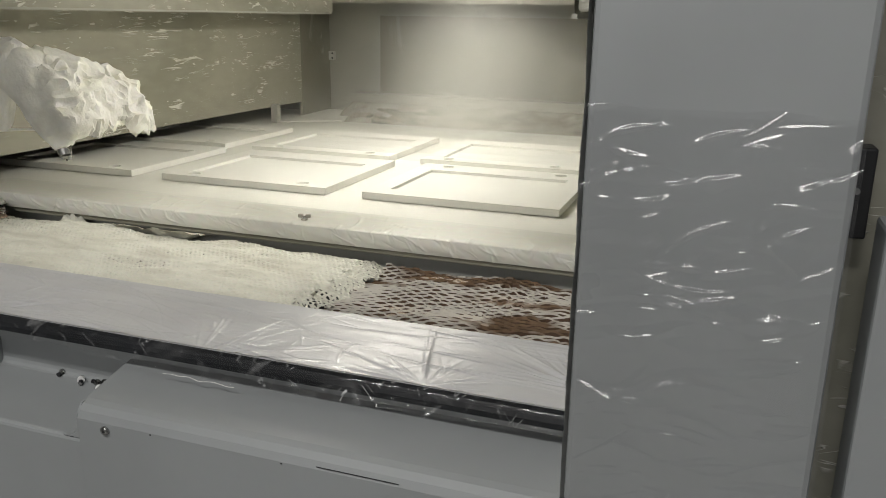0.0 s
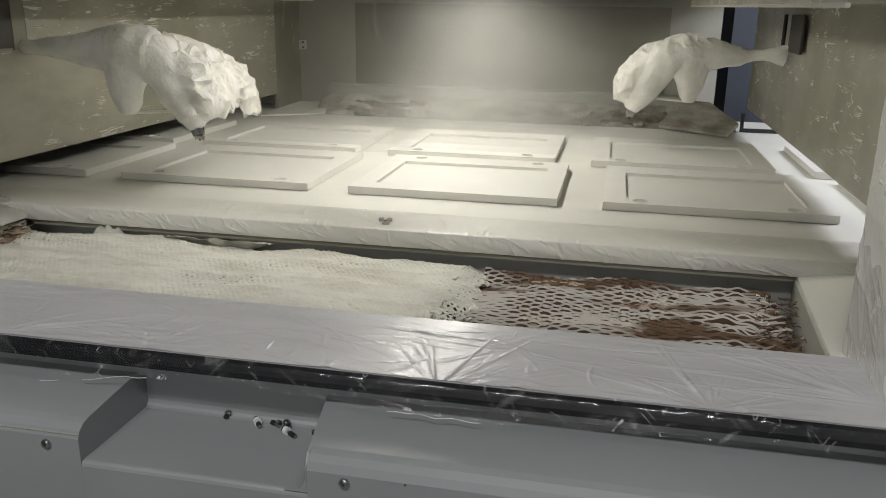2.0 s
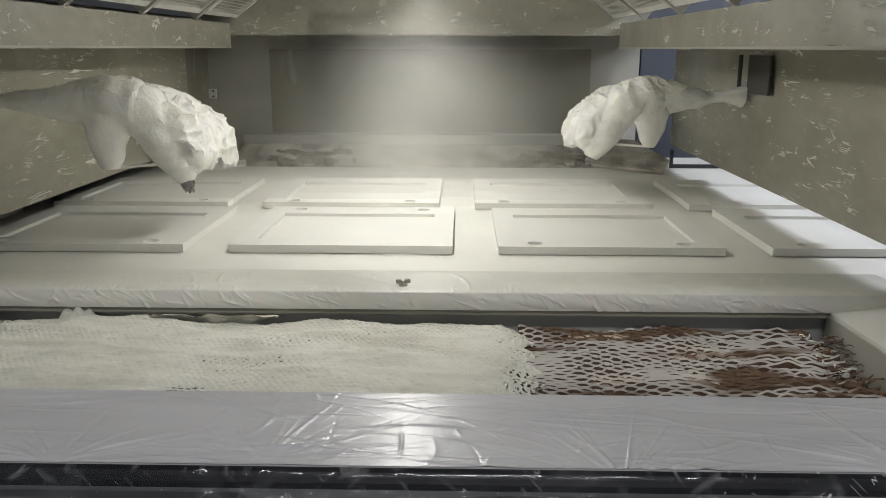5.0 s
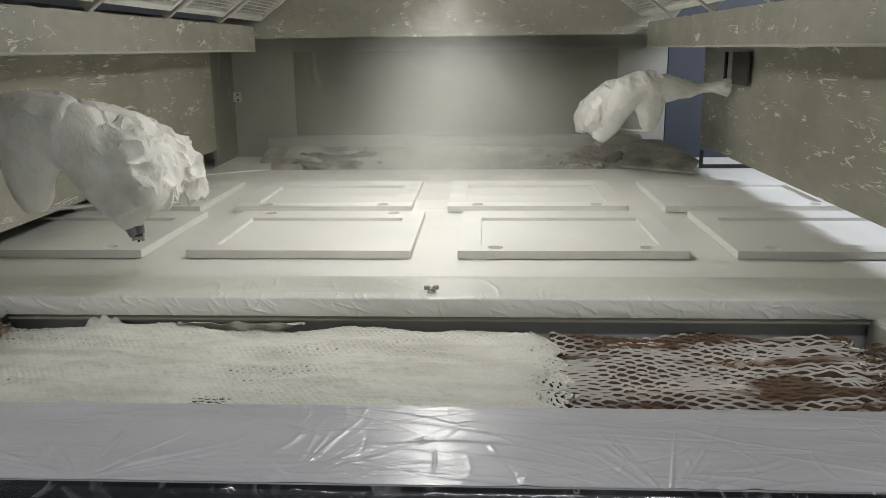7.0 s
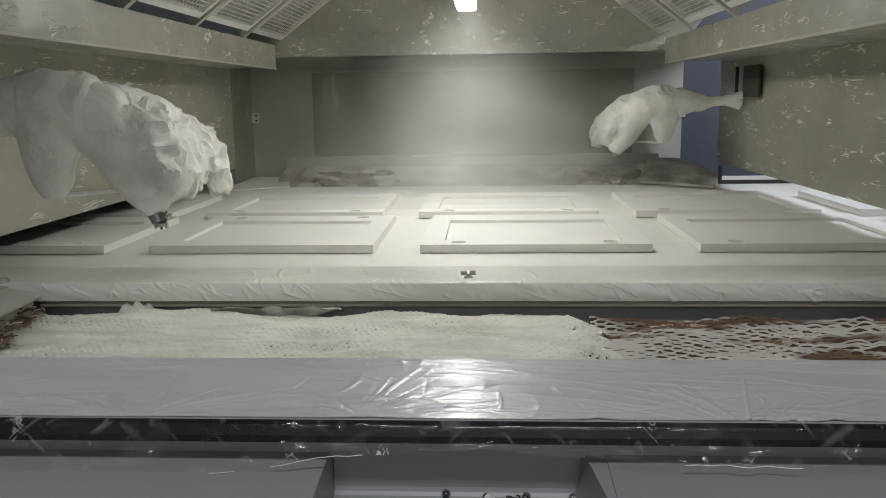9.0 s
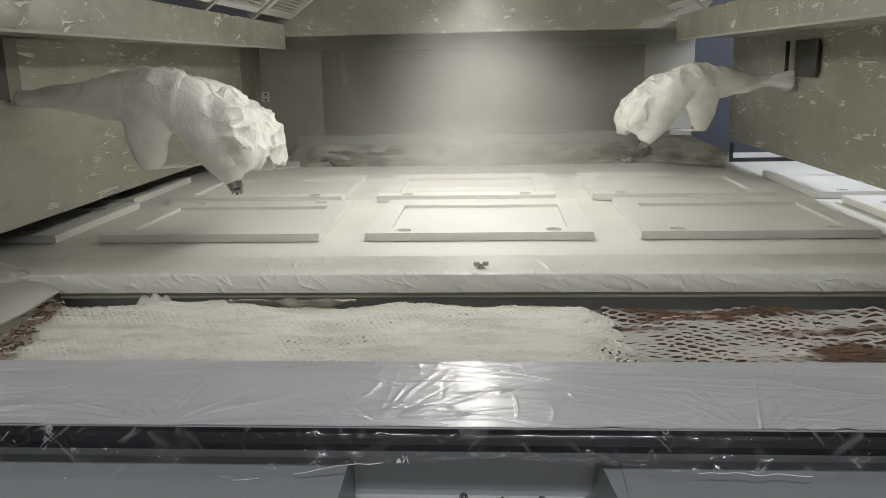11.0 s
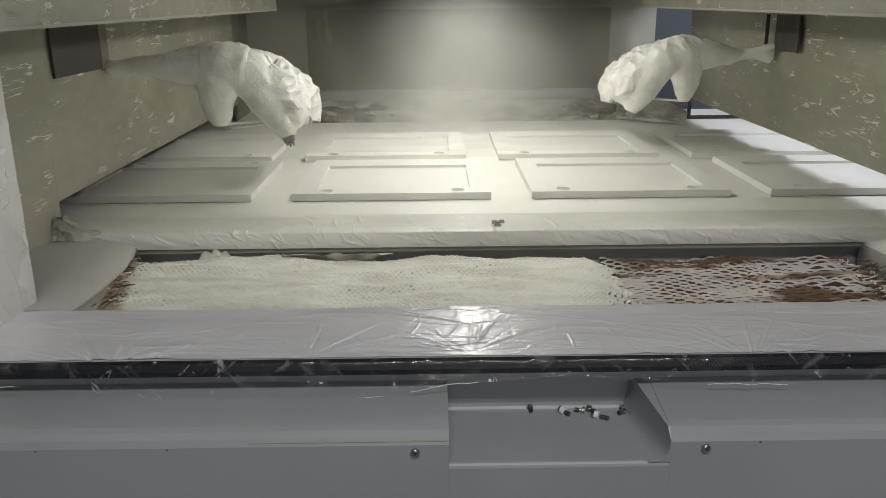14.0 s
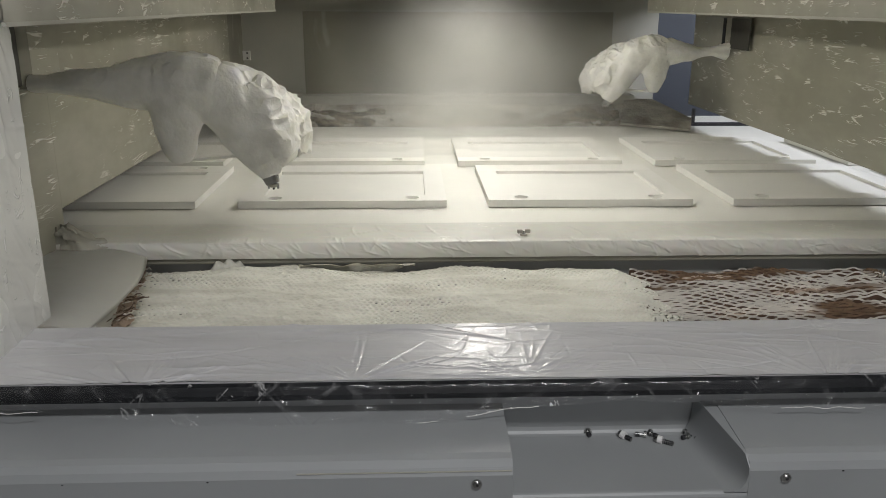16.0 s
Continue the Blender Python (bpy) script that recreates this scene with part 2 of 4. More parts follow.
def skirt_material():
    """Loose clear film: nearly invisible where flat; milky wisps and thin bright lines paint the shine on its folds."""
    m = clear_film("clear_film_skirt", 0.035, 22, (1, 1, 1), 0.005, 0.010)
    n, l = m.node_tree.nodes, m.node_tree.links
    milk = n["Diffuse BSDF"]
    milk.inputs["Color"].default_value = (0.8, 0.8, 0.8, 1)
    first = milk.outputs[0].links[0].to_node
    tc = n.new("ShaderNodeTexCoord")

    def curve(scale, turn, stretch, low, high, to_low, to_high, thin, distortion):
        mp, lay = n.new("ShaderNodeMapping"), n.new("ShaderNodeMapping")
        mp.inputs["Rotation"].default_value = (0, turn, 0)
        lay.inputs["Scale"].default_value = stretch
        tex = n.new("ShaderNodeTexNoise")
        tex.inputs["Scale"].default_value, tex.inputs["Detail"].default_value, tex.inputs["Distortion"].default_value = scale, 2, distortion
        l.new(tc.outputs["Object"], mp.inputs["Vector"])
        l.new(mp.outputs[0], lay.inputs["Vector"])
        l.new(lay.outputs[0], tex.inputs["Vector"])
        out = tex.outputs["Fac"]
        if thin:
            sub, ab = n.new("ShaderNodeMath"), n.new("ShaderNodeMath")
            sub.operation, ab.operation = "SUBTRACT", "ABSOLUTE"
            sub.inputs[1].default_value = 0.5
            l.new(out, sub.inputs[0])
            l.new(sub.outputs[0], ab.inputs[0])
            out = ab.outputs[0]
        rng = n.new("ShaderNodeMapRange")
        rng.inputs["From Min"].default_value, rng.inputs["From Max"].default_value = low, high
        rng.inputs["To Min"].default_value, rng.inputs["To Max"].default_value = to_low, to_high
        l.new(out, rng.inputs["Value"])
        return rng.outputs[0]

    def join(a, b, how):
        k = n.new("ShaderNodeMath")
        k.operation = how
        l.new(a, k.inputs[0])
        l.new(b, k.inputs[1])
        return k.outputs[0]

    # highlights on the folds, soft and sharp, mixed in as white diffuse streaks
    soft_glints = join(curve(85, 0.7, (1, 0.2, 0.14), 0.60, 0.80, 0.0, 0.26, False, 0.6), curve(70, -0.9, (1, 0.2, 0.14), 0.62, 0.80, 0.0, 0.22, False, 0.6), "MAXIMUM")
    soft_glints = join(soft_glints, curve(5, 0.0, (1, 1, 1), 0.40, 0.58, 0.3, 1.0, False, 0.0), "MULTIPLY")
    folds = join(curve(26, 0.25, (0.35, 0.2, 1.0), 0.58, 0.80, 0.0, 0.10, False, 0.2), soft_glints, "MAXIMUM")
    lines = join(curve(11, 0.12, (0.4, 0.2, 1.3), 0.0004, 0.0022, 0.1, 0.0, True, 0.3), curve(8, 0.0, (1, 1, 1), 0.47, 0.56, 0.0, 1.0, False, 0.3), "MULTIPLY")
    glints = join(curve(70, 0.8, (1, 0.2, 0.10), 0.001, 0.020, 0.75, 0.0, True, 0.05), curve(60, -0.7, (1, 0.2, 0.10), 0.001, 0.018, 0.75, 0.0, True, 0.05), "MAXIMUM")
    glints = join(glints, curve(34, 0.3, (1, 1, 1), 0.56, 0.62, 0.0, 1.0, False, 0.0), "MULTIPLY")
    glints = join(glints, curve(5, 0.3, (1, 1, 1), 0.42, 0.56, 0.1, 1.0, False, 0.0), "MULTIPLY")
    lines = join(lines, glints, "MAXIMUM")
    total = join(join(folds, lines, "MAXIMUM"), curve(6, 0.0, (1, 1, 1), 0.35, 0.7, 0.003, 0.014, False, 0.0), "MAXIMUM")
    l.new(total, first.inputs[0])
    return m


def paper_material():
    """Brown kraft paper whose upper edges carry white overspray, thinner in some patches."""
    m = material("crusted_kraft_paper", (0.25, 0.165, 0.102), 0.85, var=0.2, scale=30, bump=0.2)
    nt = m.node_tree
    n, l = nt.nodes, nt.links
    bsdf = n["Principled BSDF"]
    src = bsdf.inputs["Base Color"].links[0].from_socket
    tc, sep = n.new("ShaderNodeTexCoord"), n.new("ShaderNodeSeparateXYZ")
    l.new(tc.outputs["Object"], sep.inputs[0])
    patch = n.new("ShaderNodeTexNoise")
    patch.inputs["Scale"].default_value, patch.inputs["Detail"].default_value = 5.0, 2
    mp = n.new("ShaderNodeMapping")
    mp.inputs["Scale"].default_value = (0.7, 2.4, 0.2)
    mp.inputs["Location"].default_value = (1.3, 0.5, 0)
    l.new(tc.outputs["Object"], mp.inputs["Vector"])
    l.new(mp.outputs[0], patch.inputs["Vector"])
    level = n.new("ShaderNodeMath")
    level.operation = "MULTIPLY_ADD"
    l.new(patch.outputs["Fac"], level.inputs[0])
    level.inputs[1].default_value = -2.2
    level.inputs[2].default_value = 1.6
    drift = n.new("ShaderNodeMath")
    drift.operation = "MULTIPLY_ADD"
    l.new(sep.outputs["X"], drift.inputs[0])
    drift.inputs[1].default_value = -0.6
    l.new(level.outputs[0], drift.inputs[2])
    rng = n.new("ShaderNodeMapRange")
    rng.inputs["From Min"].default_value, rng.inputs["From Max"].default_value = 0.58, 0.72
    l.new(drift.outputs[0], rng.inputs["Value"])
    mix = n.new("ShaderNodeMix")
    mix.data_type = "RGBA"
    l.new(rng.outputs[0], mix.inputs[0])
    l.new(src, mix.inputs[6])
    mix.inputs[7].default_value = (0.80, 0.765, 0.69, 1)
    l.new(mix.outputs[2], bsdf.inputs["Base Color"])
    return m


def mist_material():
    """Thin airborne paint dust, denser in the middle of its veil."""
    m = bpy.data.materials.new("paint_mist")
    m.use_nodes = True
    nt = m.node_tree
    n, l = nt.nodes, nt.links
    n.remove(n["Principled BSDF"])
    clear, dust, lit, through_it = n.new("ShaderNodeBsdfTransparent"), n.new("ShaderNodeMixShader"), n.new("ShaderNodeBsdfDiffuse"), n.new("ShaderNodeBsdfTranslucent")
    lit.inputs["Color"].default_value = through_it.inputs["Color"].default_value = (0.92, 0.91, 0.86, 1)
    dust.inputs[0].default_value = 0.35
    l.new(lit.outputs[0], dust.inputs[1])
    l.new(through_it.outputs[0], dust.inputs[2])
    tc, grad, mp = n.new("ShaderNodeTexCoord"), n.new("ShaderNodeTexGradient"), n.new("ShaderNodeMapping")
    grad.gradient_type = "SPHERICAL"
    l.new(tc.outputs["Object"], mp.inputs["Vector"])
    l.new(mp.outputs[0], grad.inputs["Vector"])
    cloud = n.new("ShaderNodeTexNoise")
    cloud.inputs["Scale"].default_value, cloud.inputs["Detail"].default_value = 2.2, 4
    l.new(tc.outputs["Object"], cloud.inputs["Vector"])
    mul = n.new("ShaderNodeMath")
    mul.operation = "MULTIPLY"
    fade = n.new("ShaderNodeMapRange")
    fade.interpolation_type = "SMOOTHSTEP"
    l.new(grad.outputs["Fac"], fade.inputs["Value"])
    l.new(fade.outputs[0], mul.inputs[0])
    l.new(cloud.outputs["Fac"], mul.inputs[1])
    amount = n.new("ShaderNodeMath")
    amount.operation = "MULTIPLY"
    amount.inputs[1].default_value = 0.31
    l.new(mul.outputs[0], amount.inputs[0])
    mix = n.new("ShaderNodeMixShader")
    l.new(amount.outputs[0], mix.inputs[0])
    l.new(clear.outputs[0], mix.inputs[1])
    l.new(dust.outputs[0], mix.inputs[2])
    l.new(mix.outputs[0], n["Material Output"].inputs["Surface"])
    return m


M_TABLE = material("oversprayed_film", (0.76, 0.75, 0.69), 0.6, var=0.05, scale=3, bump=0.12, depth=0.003)
M_EDGE = streaked_film("wrinkled_table_film", (0.66, 0.65, 0.59), (0.76, 0.75, 0.69), 0.4, 9, 0.82, (1.0, 2.5, 3.0), 10, 0.006, 0.12)
M_DOOR = material("primed_board", (0.78, 0.77, 0.72), 0.55, var=0.03, scale=4, bump=0.04)
M_CUP = material("hinge_cup_board", (0.40, 0.38, 0.33), 0.7, var=0.1)
M_LIP = material("grey_film_rail", (0.50, 0.497, 0.505), 0.40, var=0.06, scale=14, fine=60, bump=0.30, coat=0.4, rough_var=0.08, stretch=(0.35, 1.6, 1), depth=0.0018)
M_LIP.node_tree.nodes["Principled BSDF"].inputs["Coat Roughness"].default_value = 0.19
M_BLACK = material("black_film", (0.006, 0.007, 0.009), 0.5, var=0.3, bump=0.05, scale=8)
M_BLACK.node_tree.nodes["Principled BSDF"].inputs["Specular IOR Level"].default_value = 0.25
M_GREY = material("grey_paint", (0.30, 0.313, 0.317), 0.36, var=0.05, scale=4, bump=0.04, depth=0.001)
M_WALL = lined_film("dirty_film_wall", (0.29, 0.28, 0.215), (0.40, 0.385, 0.31), (0.74, 0.73, 0.67), 0.36, (3, 3.2, 34), 0.022, 0.36, 0.45, 0.002)
M_BEAM = lined_film("dirty_film_beam", (0.31, 0.30, 0.24), (0.42, 0.405, 0.335), (0.72, 0.71, 0.65), 0.36, (7, 5, 30), 0.026, 0.34, 0.45, 0.004)
M_BACK = streaked_film("dusty_back_film", (0.30, 0.288, 0.23), (0.37, 0.36, 0.30), 0.45, 9, 0.84, (1, 1, 0.5), 4, 0.006, 0.15, (0.21, 0.20, 0.155), 0.95)
M_PALE = material("pale_steel", (0.43, 0.422, 0.37), 0.5, var=0.08, scale=3, bump=0.05)
# near-white lines painted in for the shine along this film's wrinkles
M_SIDE = lined_film("pale_wrinkled_film", (0.66, 0.66, 0.63), (0.75, 0.75, 0.72), (0.9, 0.9, 0.88), 0.24, (10, 16, 16), 0.030, 0.30, 0.6, 0.003)
M_ARM = material("crusted_wrap", (0.85, 0.84, 0.79), 0.42, var=0.05, bump=0.35, scale=16, fine=110, depth=0.004, second=(0.72, 0.71, 0.65), second_amount=0.3, coat=0.25)
M_ARM.node_tree.nodes["Principled BSDF"].inputs["Subsurface Weight"].default_value = 0.7
M_ARM.node_tree.nodes["Principled BSDF"].inputs["Subsurface Radius"].default_value = (0.06, 0.06, 0.052)
M_NET = material("dusted_net", (0.62, 0.61, 0.535), 0.85, var=0.14, bump=0.35, scale=9, fine=160, second=(0.55, 0.53, 0.45), second_amount=0.4, stretch=(0.7, 2.4, 1))
M_MAT = material("dusty_filter_mat", (0.50, 0.48, 0.41), 0.85, var=0.2, bump=0.8, scale=8, fine=60, second=(0.24, 0.21, 0.165), second_amount=0.5, stretch=(1.3, 0.8, 0.8), depth=0.012)
M_TORN = material("dark_torn_net", (0.26, 0.225, 0.165), 0.9, var=0.35, bump=0.8, scale=26, fine=110, second=(0.05, 0.04, 0.028), second_amount=0.5, stretch=(0.8, 1.5, 1.5), depth=0.008)
M_PAPER = paper_material()
# brown kraft, darkened for the shade on ribbon sides inside the cells
M_RIBBON = material("darkened_kraft_ribbon", (0.13, 0.085, 0.055), 0.85, var=0.25, scale=25, second=(0.10, 0.055, 0.035))
M_FRAY = material("dusted_torn_paper", (0.36, 0.275, 0.205), 0.9, var=0.2, bump=0.6, scale=26, fine=120, second=(0.15, 0.095, 0.065), second_amount=0.45, depth=0.006)
# kraft taken almost to black, as the shade deep in the cells
M_BACKING = material("cell_shade_kraft", (0.03, 0.018, 0.012), 0.9, var=0.3, scale=18)
M_BROWN = material("kraft_paper", (0.12, 0.065, 0.04), 0.85, var=0.3, scale=20)
# near-black colour for the shade in the net's holes and screw sockets
M_HOLE_SHADE = material("hole_shade", (0.03, 0.03, 0.03), 0.7)
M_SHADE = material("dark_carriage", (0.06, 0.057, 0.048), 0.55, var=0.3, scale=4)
M_UNDER = material("dull_underside", (0.42, 0.42, 0.385), 0.7)
M_CRUST = material("pinkish_crust", (0.50, 0.41, 0.33), 0.85, var=0.15, bump=0.5, scale=20)
M_RUBBER = material("black_carriage", (0.022, 0.022, 0.024), 0.5)
M_BLUE = material("blue_panel", (0.085, 0.095, 0.115), 0.5, var=0.05, bump=0.03)
M_STEEL = material("screw_steel", (0.42, 0.42, 0.41), 0.28, metal=1.0, bump=0)
M_NYLON = material("white_nylon", (0.8, 0.8, 0.78), 0.4, bump=0)
M_GRID = material("white_grille", (0.66, 0.66, 0.62), 0.5, var=0.05, bump=0)
M_FLOOR = material("workshop_floor", (0.28, 0.28, 0.27), 0.6)
M_ROOM = material("workshop_wall", (0.32, 0.325, 0.33), 0.7, var=0.05)
M_CLEAR = clear_film("clear_film", 0.11, 9, (1, 1, 2.5), 0.004, 0.03)
M_SKIRT = skirt_material()
M_MIST = mist_material()
M_LAMP = bpy.data.materials.new("lamp_glow")
M_LAMP.use_nodes = True
M_LAMP.node_tree.nodes["Principled BSDF"].inputs["Emission Color"].default_value = (1.0, 0.985, 0.94, 1)
M_LAMP.node_tree.nodes["Principled BSDF"].inputs["Emission Strength"].default_value = 7.0


# ---- mesh helpers ----
def mesh_object(name, bm, mat, parent=None, smooth=False):
    me = bpy.data.meshes.new(name)
    bm.normal_update()
    bm.to_mesh(me)
    bm.free()
    me.materials.append(mat)
    if smooth:
        for p in me.polygons:
            p.use_smooth = True
    ob = new(name, me)
    if parent:
        ob.parent = parent
    return ob


def part(name, bm, mat, parent, label="", smooth=False):
    ob = mesh_object(name, bm, mat, parent, smooth)
    return tagged(ob, label)


def box(x0, x1, y0, y1, z0, z1, bevel=0.0, bm=None):
    own = bmesh.new()
    bmesh.ops.create_cube(own, size=1.0, matrix=Matrix.Translation(((x0 + x1) / 2, (y0 + y1) / 2, (z0 + z1) / 2)) @ Matrix.Diagonal((x1 - x0, y1 - y0, z1 - z0, 1)))
    if bevel:
        bmesh.ops.bevel(own, geom=own.edges[:], offset=bevel, segments=2, affect="EDGES", profile=0.5)
    if bm is None:
        return own
    me = bpy.data.meshes.new("tmp")
    own.to_mesh(me)
    own.free()
    bm.from_mesh(me)
    bpy.data.meshes.remove(me)
    return bm


def prism(profile, a, b, axis="x"):
    """Extrudes a closed outline: (y, z) pairs along x, or (x, z) pairs along y, or (x, y) pairs along z."""
    bm = bmesh.new()
    def at(p, s):
        return (s, p[0], p[1]) if axis == "x" else (p[0], s, p[1]) if axis == "y" else (p[0], p[1], s)
    v0 = [bm.verts.new(at(p, a)) for p in profile]
    v1 = [bm.verts.new(at(p, b)) for p in profile]
    n = len(profile)
    bm.faces.new(v0)
    bm.faces.new(v1[::-1])
    for i in range(n):
        bm.faces.new((v0[i], v1[i], v1[(i + 1) % n], v0[(i + 1) % n]))
    bmesh.ops.recalc_face_normals(bm, faces=bm.faces[:])
    return bm


def structure(name, bm, mat, label, category="", smooth=False):
    return tagged(mesh_object(name, bm, mat, None, smooth), label, category or name.replace("_", " "), kind="structure")



def grid(nx, ny, at, thick=0.0):
    """A sheet of nx by ny cells; at(u, v) gives its points for u, v in 0..1."""
    bm = bmesh.new()
    rows = [[bm.verts.new(at(i / nx, j / ny)) for i in range(nx + 1)] for j in range(ny + 1)]
    for j in range(ny):
        for i in range(nx):
            bm.faces.new((rows[j][i], rows[j][i + 1], rows[j + 1][i + 1], rows[j + 1][i]))
    return bm


def cylinder(r, a, b, n=16, r2=None, bm=None):
    """A capped cylinder or cone from point a to point b."""
    bm = bm or bmesh.new()
    a, b = Vector(a), Vector(b)
    m = Matrix.Translation((a + b) / 2) @ (b - a).to_track_quat("Z", "Y").to_matrix().to_4x4()
    bmesh.ops.create_cone(bm, cap_ends=True, segments=n, radius1=r, radius2=r if r2 is None else r2, depth=(b - a).length, matrix=m)
    return bm


def slab(points, thick):
    bm = bmesh.new()
    top = [bm.verts.new(p) for p in points]
    nrm = (Vector(points[1]) - Vector(points[0])).cross(Vector(points[2]) - Vector(points[0])).normalized() * thick
    bot = [bm.verts.new(Vector(p) + nrm) for p in points]
    bm.faces.new(top)
    bm.faces.new(bot[::-1])
    for i in range(len(points)):
        j = (i + 1) % len(points)
        bm.faces.new((top[i], bot[i], bot[j], top[j]))
    bmesh.ops.recalc_face_normals(bm, faces=bm.faces[:])
    return bm


def crease_field(seed, count, size_u, size_v, angle, spread, length, width, height):
    """A height function over a sheet (metres): many straight sharp folds of random place, length and turn."""
    rnd = np.random.default_rng(seed)
    px, py = rnd.uniform(0, size_u, count), rnd.uniform(0, size_v, count)
    a = np.radians(angle + spread * rnd.standard_normal(count))
    ln, wd, ht = length * rnd.uniform(0.3, 1.3, count), width * rnd.uniform(0.5, 1.6, count), height * rnd.uniform(-0.6, 1.0, count)
    bend = rnd.uniform(-0.35, 0.35, count) / length

    def at(u, v):
        dx, dy = u * size_u - px, v * size_v - py
        along, off = dx * np.cos(a) + dy * np.sin(a), -dx * np.sin(a) + dy * np.cos(a)
        off = off - bend * along * along
        return float(np.sum(ht * np.exp(-np.abs(off / wd) ** 1.5) * np.clip(1 - np.abs(along) / ln, 0, 1)))
    return at


def crease_fan(seed, centres, count, size_u, size_v, length, width, height):
    """A height function over a sheet: folds that fan out from the places where the film is pulled tight."""
    rnd = np.random.default_rng(seed)
    px = np.repeat([c[0] for c in centres], count)
    py = np.repeat([c[1] for c in centres], count)
    total = px.size
    a = np.radians(rnd.uniform(4, 176, total))
    ln, wd, ht = length * rnd.uniform(0.25, 1.0, total), width * rnd.uniform(0.5, 1.4, total), height * rnd.uniform(-0.5, 1.0, total)
    start, bend = rnd.uniform(0, 0.04, total), rnd.uniform(-0.5, 0.5, total)

    def at(u, v):
        dx, dy = u * size_u - px, v * size_v - py
        along, off = dx * np.cos(a) + dy * np.sin(a), -dx * np.sin(a) + dy * np.cos(a)
        off = off - bend * along * along
        reach = np.clip((along - start) / 0.03, 0, 1) * np.clip(1 - along / ln, 0, 1)
        return float(np.sum(ht * np.exp(-np.abs(off / wd) ** 1.5) * reach))
    return at


def rough_noise(x, y, z=0.0):
    return noise.noise(Vector((x, y, z)))


# ---- workshop ----
structure("floor", box(-6, 5, -3, 7, -0.1, 0), M_FLOOR, "dull grey concrete workshop floor")
for nm, b in {"wall_south": (-6, 5, -3.1, -3, 0, 3.3), "wall_north": (-6, 5, 7, 7.1, 0, 3.3), "wall_west": (-6.1, -6, -3, 7, 0, 3.3), "wall_east": (5, 5.1, -3, 7, 0, 3.3)}.items():
    structure(nm, box(*b), M_ROOM, "plain pale grey workshop wall", "wall")
structure("ceiling", box(-6, 5, -3, 7, 3.3, 3.4), M_ROOM, "plain pale grey workshop ceiling")

# ---- machine front ----
XL, XR, TOP = -1.855, 0.075, 0.953

rail = tagged(new("front_rail"), "grey machine rail wrapped in clear plastic film", "machine rail", kind="structure")
part("rail_top", box(-1.93, -0.12, 0.8195, 0.999, 0.9805, 0.983, 0.0005), M_LIP, rail)
fold_a, fold_b, fold_c = crease_field(4, 150, 1.81, 0.2, -4, 11, 0.15, 0.0020, 0.0022), crease_field(9, 130, 1.81, 0.2, 75, 40, 0.05, 0.0024, 0.0015), crease_fan(12, ((0.10, 0.02), (0.16, 0.2), (0.47, -0.02), (0.73, 0.0), (0.95, 0.01), (1.32, -0.03), (1.62, 0.0), (1.80, 0.06)), 30, 1.81, 0.2, 0.24, 0.0020, 0.0036)
part("rail_film", grid(1250, 150, lambda u, v: (-1.93 + 1.81 * u, 0.818 + 0.182 * v, 0.9838 + fold_a(u, v) + fold_b(u, v) + fold_c(u, v) + 0.0005 * rough_noise(u * 12, v * 9, 3))), M_LIP, rail, "creased clear film over the rail", True)
part("rail_front", prism([(0.99, 0.9625), (0.99, 0.9803), (0.8185, 0.9803), (0.8135, 0.9785), (0.8095, 0.9750), (0.807, 0.9695), (0.807, 0.9625)], -1.93, -0.12), M_BLACK, rail, "black strip under glossy film")
part("rail_apron", box(-1.93, -0.12, 0.842, 0.9, 0.934, 0.962), M_GREY, rail, "grey face below the black strip")


def skirt_point(u, v):
    x = -1.92 + 1.79 * u
    sag = 0.010 + 0.016 * rough_noise(x * 2.6, 3) + 0.028 * math.exp(-((x + 1.22) / 0.2) ** 2) + 0.01 * rough_noise(x * 9, 1)
    z = 0.9848 - 0.022 * min(1, v * 3) - sag * max(0, v * 1.5 - 0.5)
    y = 0.804 - 0.004 * v - 0.006 * rough_noise(x * 17, v * 4, 7) * v - 0.004 * rough_noise(x * 50, v * 6, 2) * min(1, 3 * v)
    if v == 0:
        y = 0.8175
    return (x, y, z)


fold_d = crease_field(21, 260, 1.79, 0.05, 62, 40, 0.035, 0.0022, 0.0040)
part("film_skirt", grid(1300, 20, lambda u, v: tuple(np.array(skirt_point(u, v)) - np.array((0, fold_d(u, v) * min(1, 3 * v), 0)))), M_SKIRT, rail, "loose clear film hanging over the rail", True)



def hem_strip(a, b):
    """A pale curled strip for the highlight on the loose film's lower hem, between two places along the rail."""
    def at(u, v):
        x, y, z = skirt_point(a + (b - a) * u, 1.0)
        return (x, y - 0.0012 * math.sin(3.14 * v), z + 0.0011 * (v - 0.5) * (0.6 + 0.8 * rough_noise(u * 30, 4)))
    return grid(160, 3, at)


# only stretches where the hem would catch light get a pale strip
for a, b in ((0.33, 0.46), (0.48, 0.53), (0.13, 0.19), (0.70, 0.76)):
    part("hem_highlight", hem_strip(a, b), M_SIDE, rail, "pale strip for the highlight along the loose film's hem", True)

shelf = tagged(new("front_shelf"), "grey painted sheet metal shelf along the machine front", "machine cover", kind="structure")
prof = [(0.90, 0.96), (0.863, 0.96), (0.86, 0.9385), (0.738, 0.9275), (0.728, 0.925), (0.720, 0.919), (0.716, 0.910), (0.716, 0.30), (0.90, 0.30)]
part("cover", prism(prof, -2.1, -1.012), M_GREY, shelf)
part("cover", prism(prof, -0.735, -0.12), M_GREY, shelf)
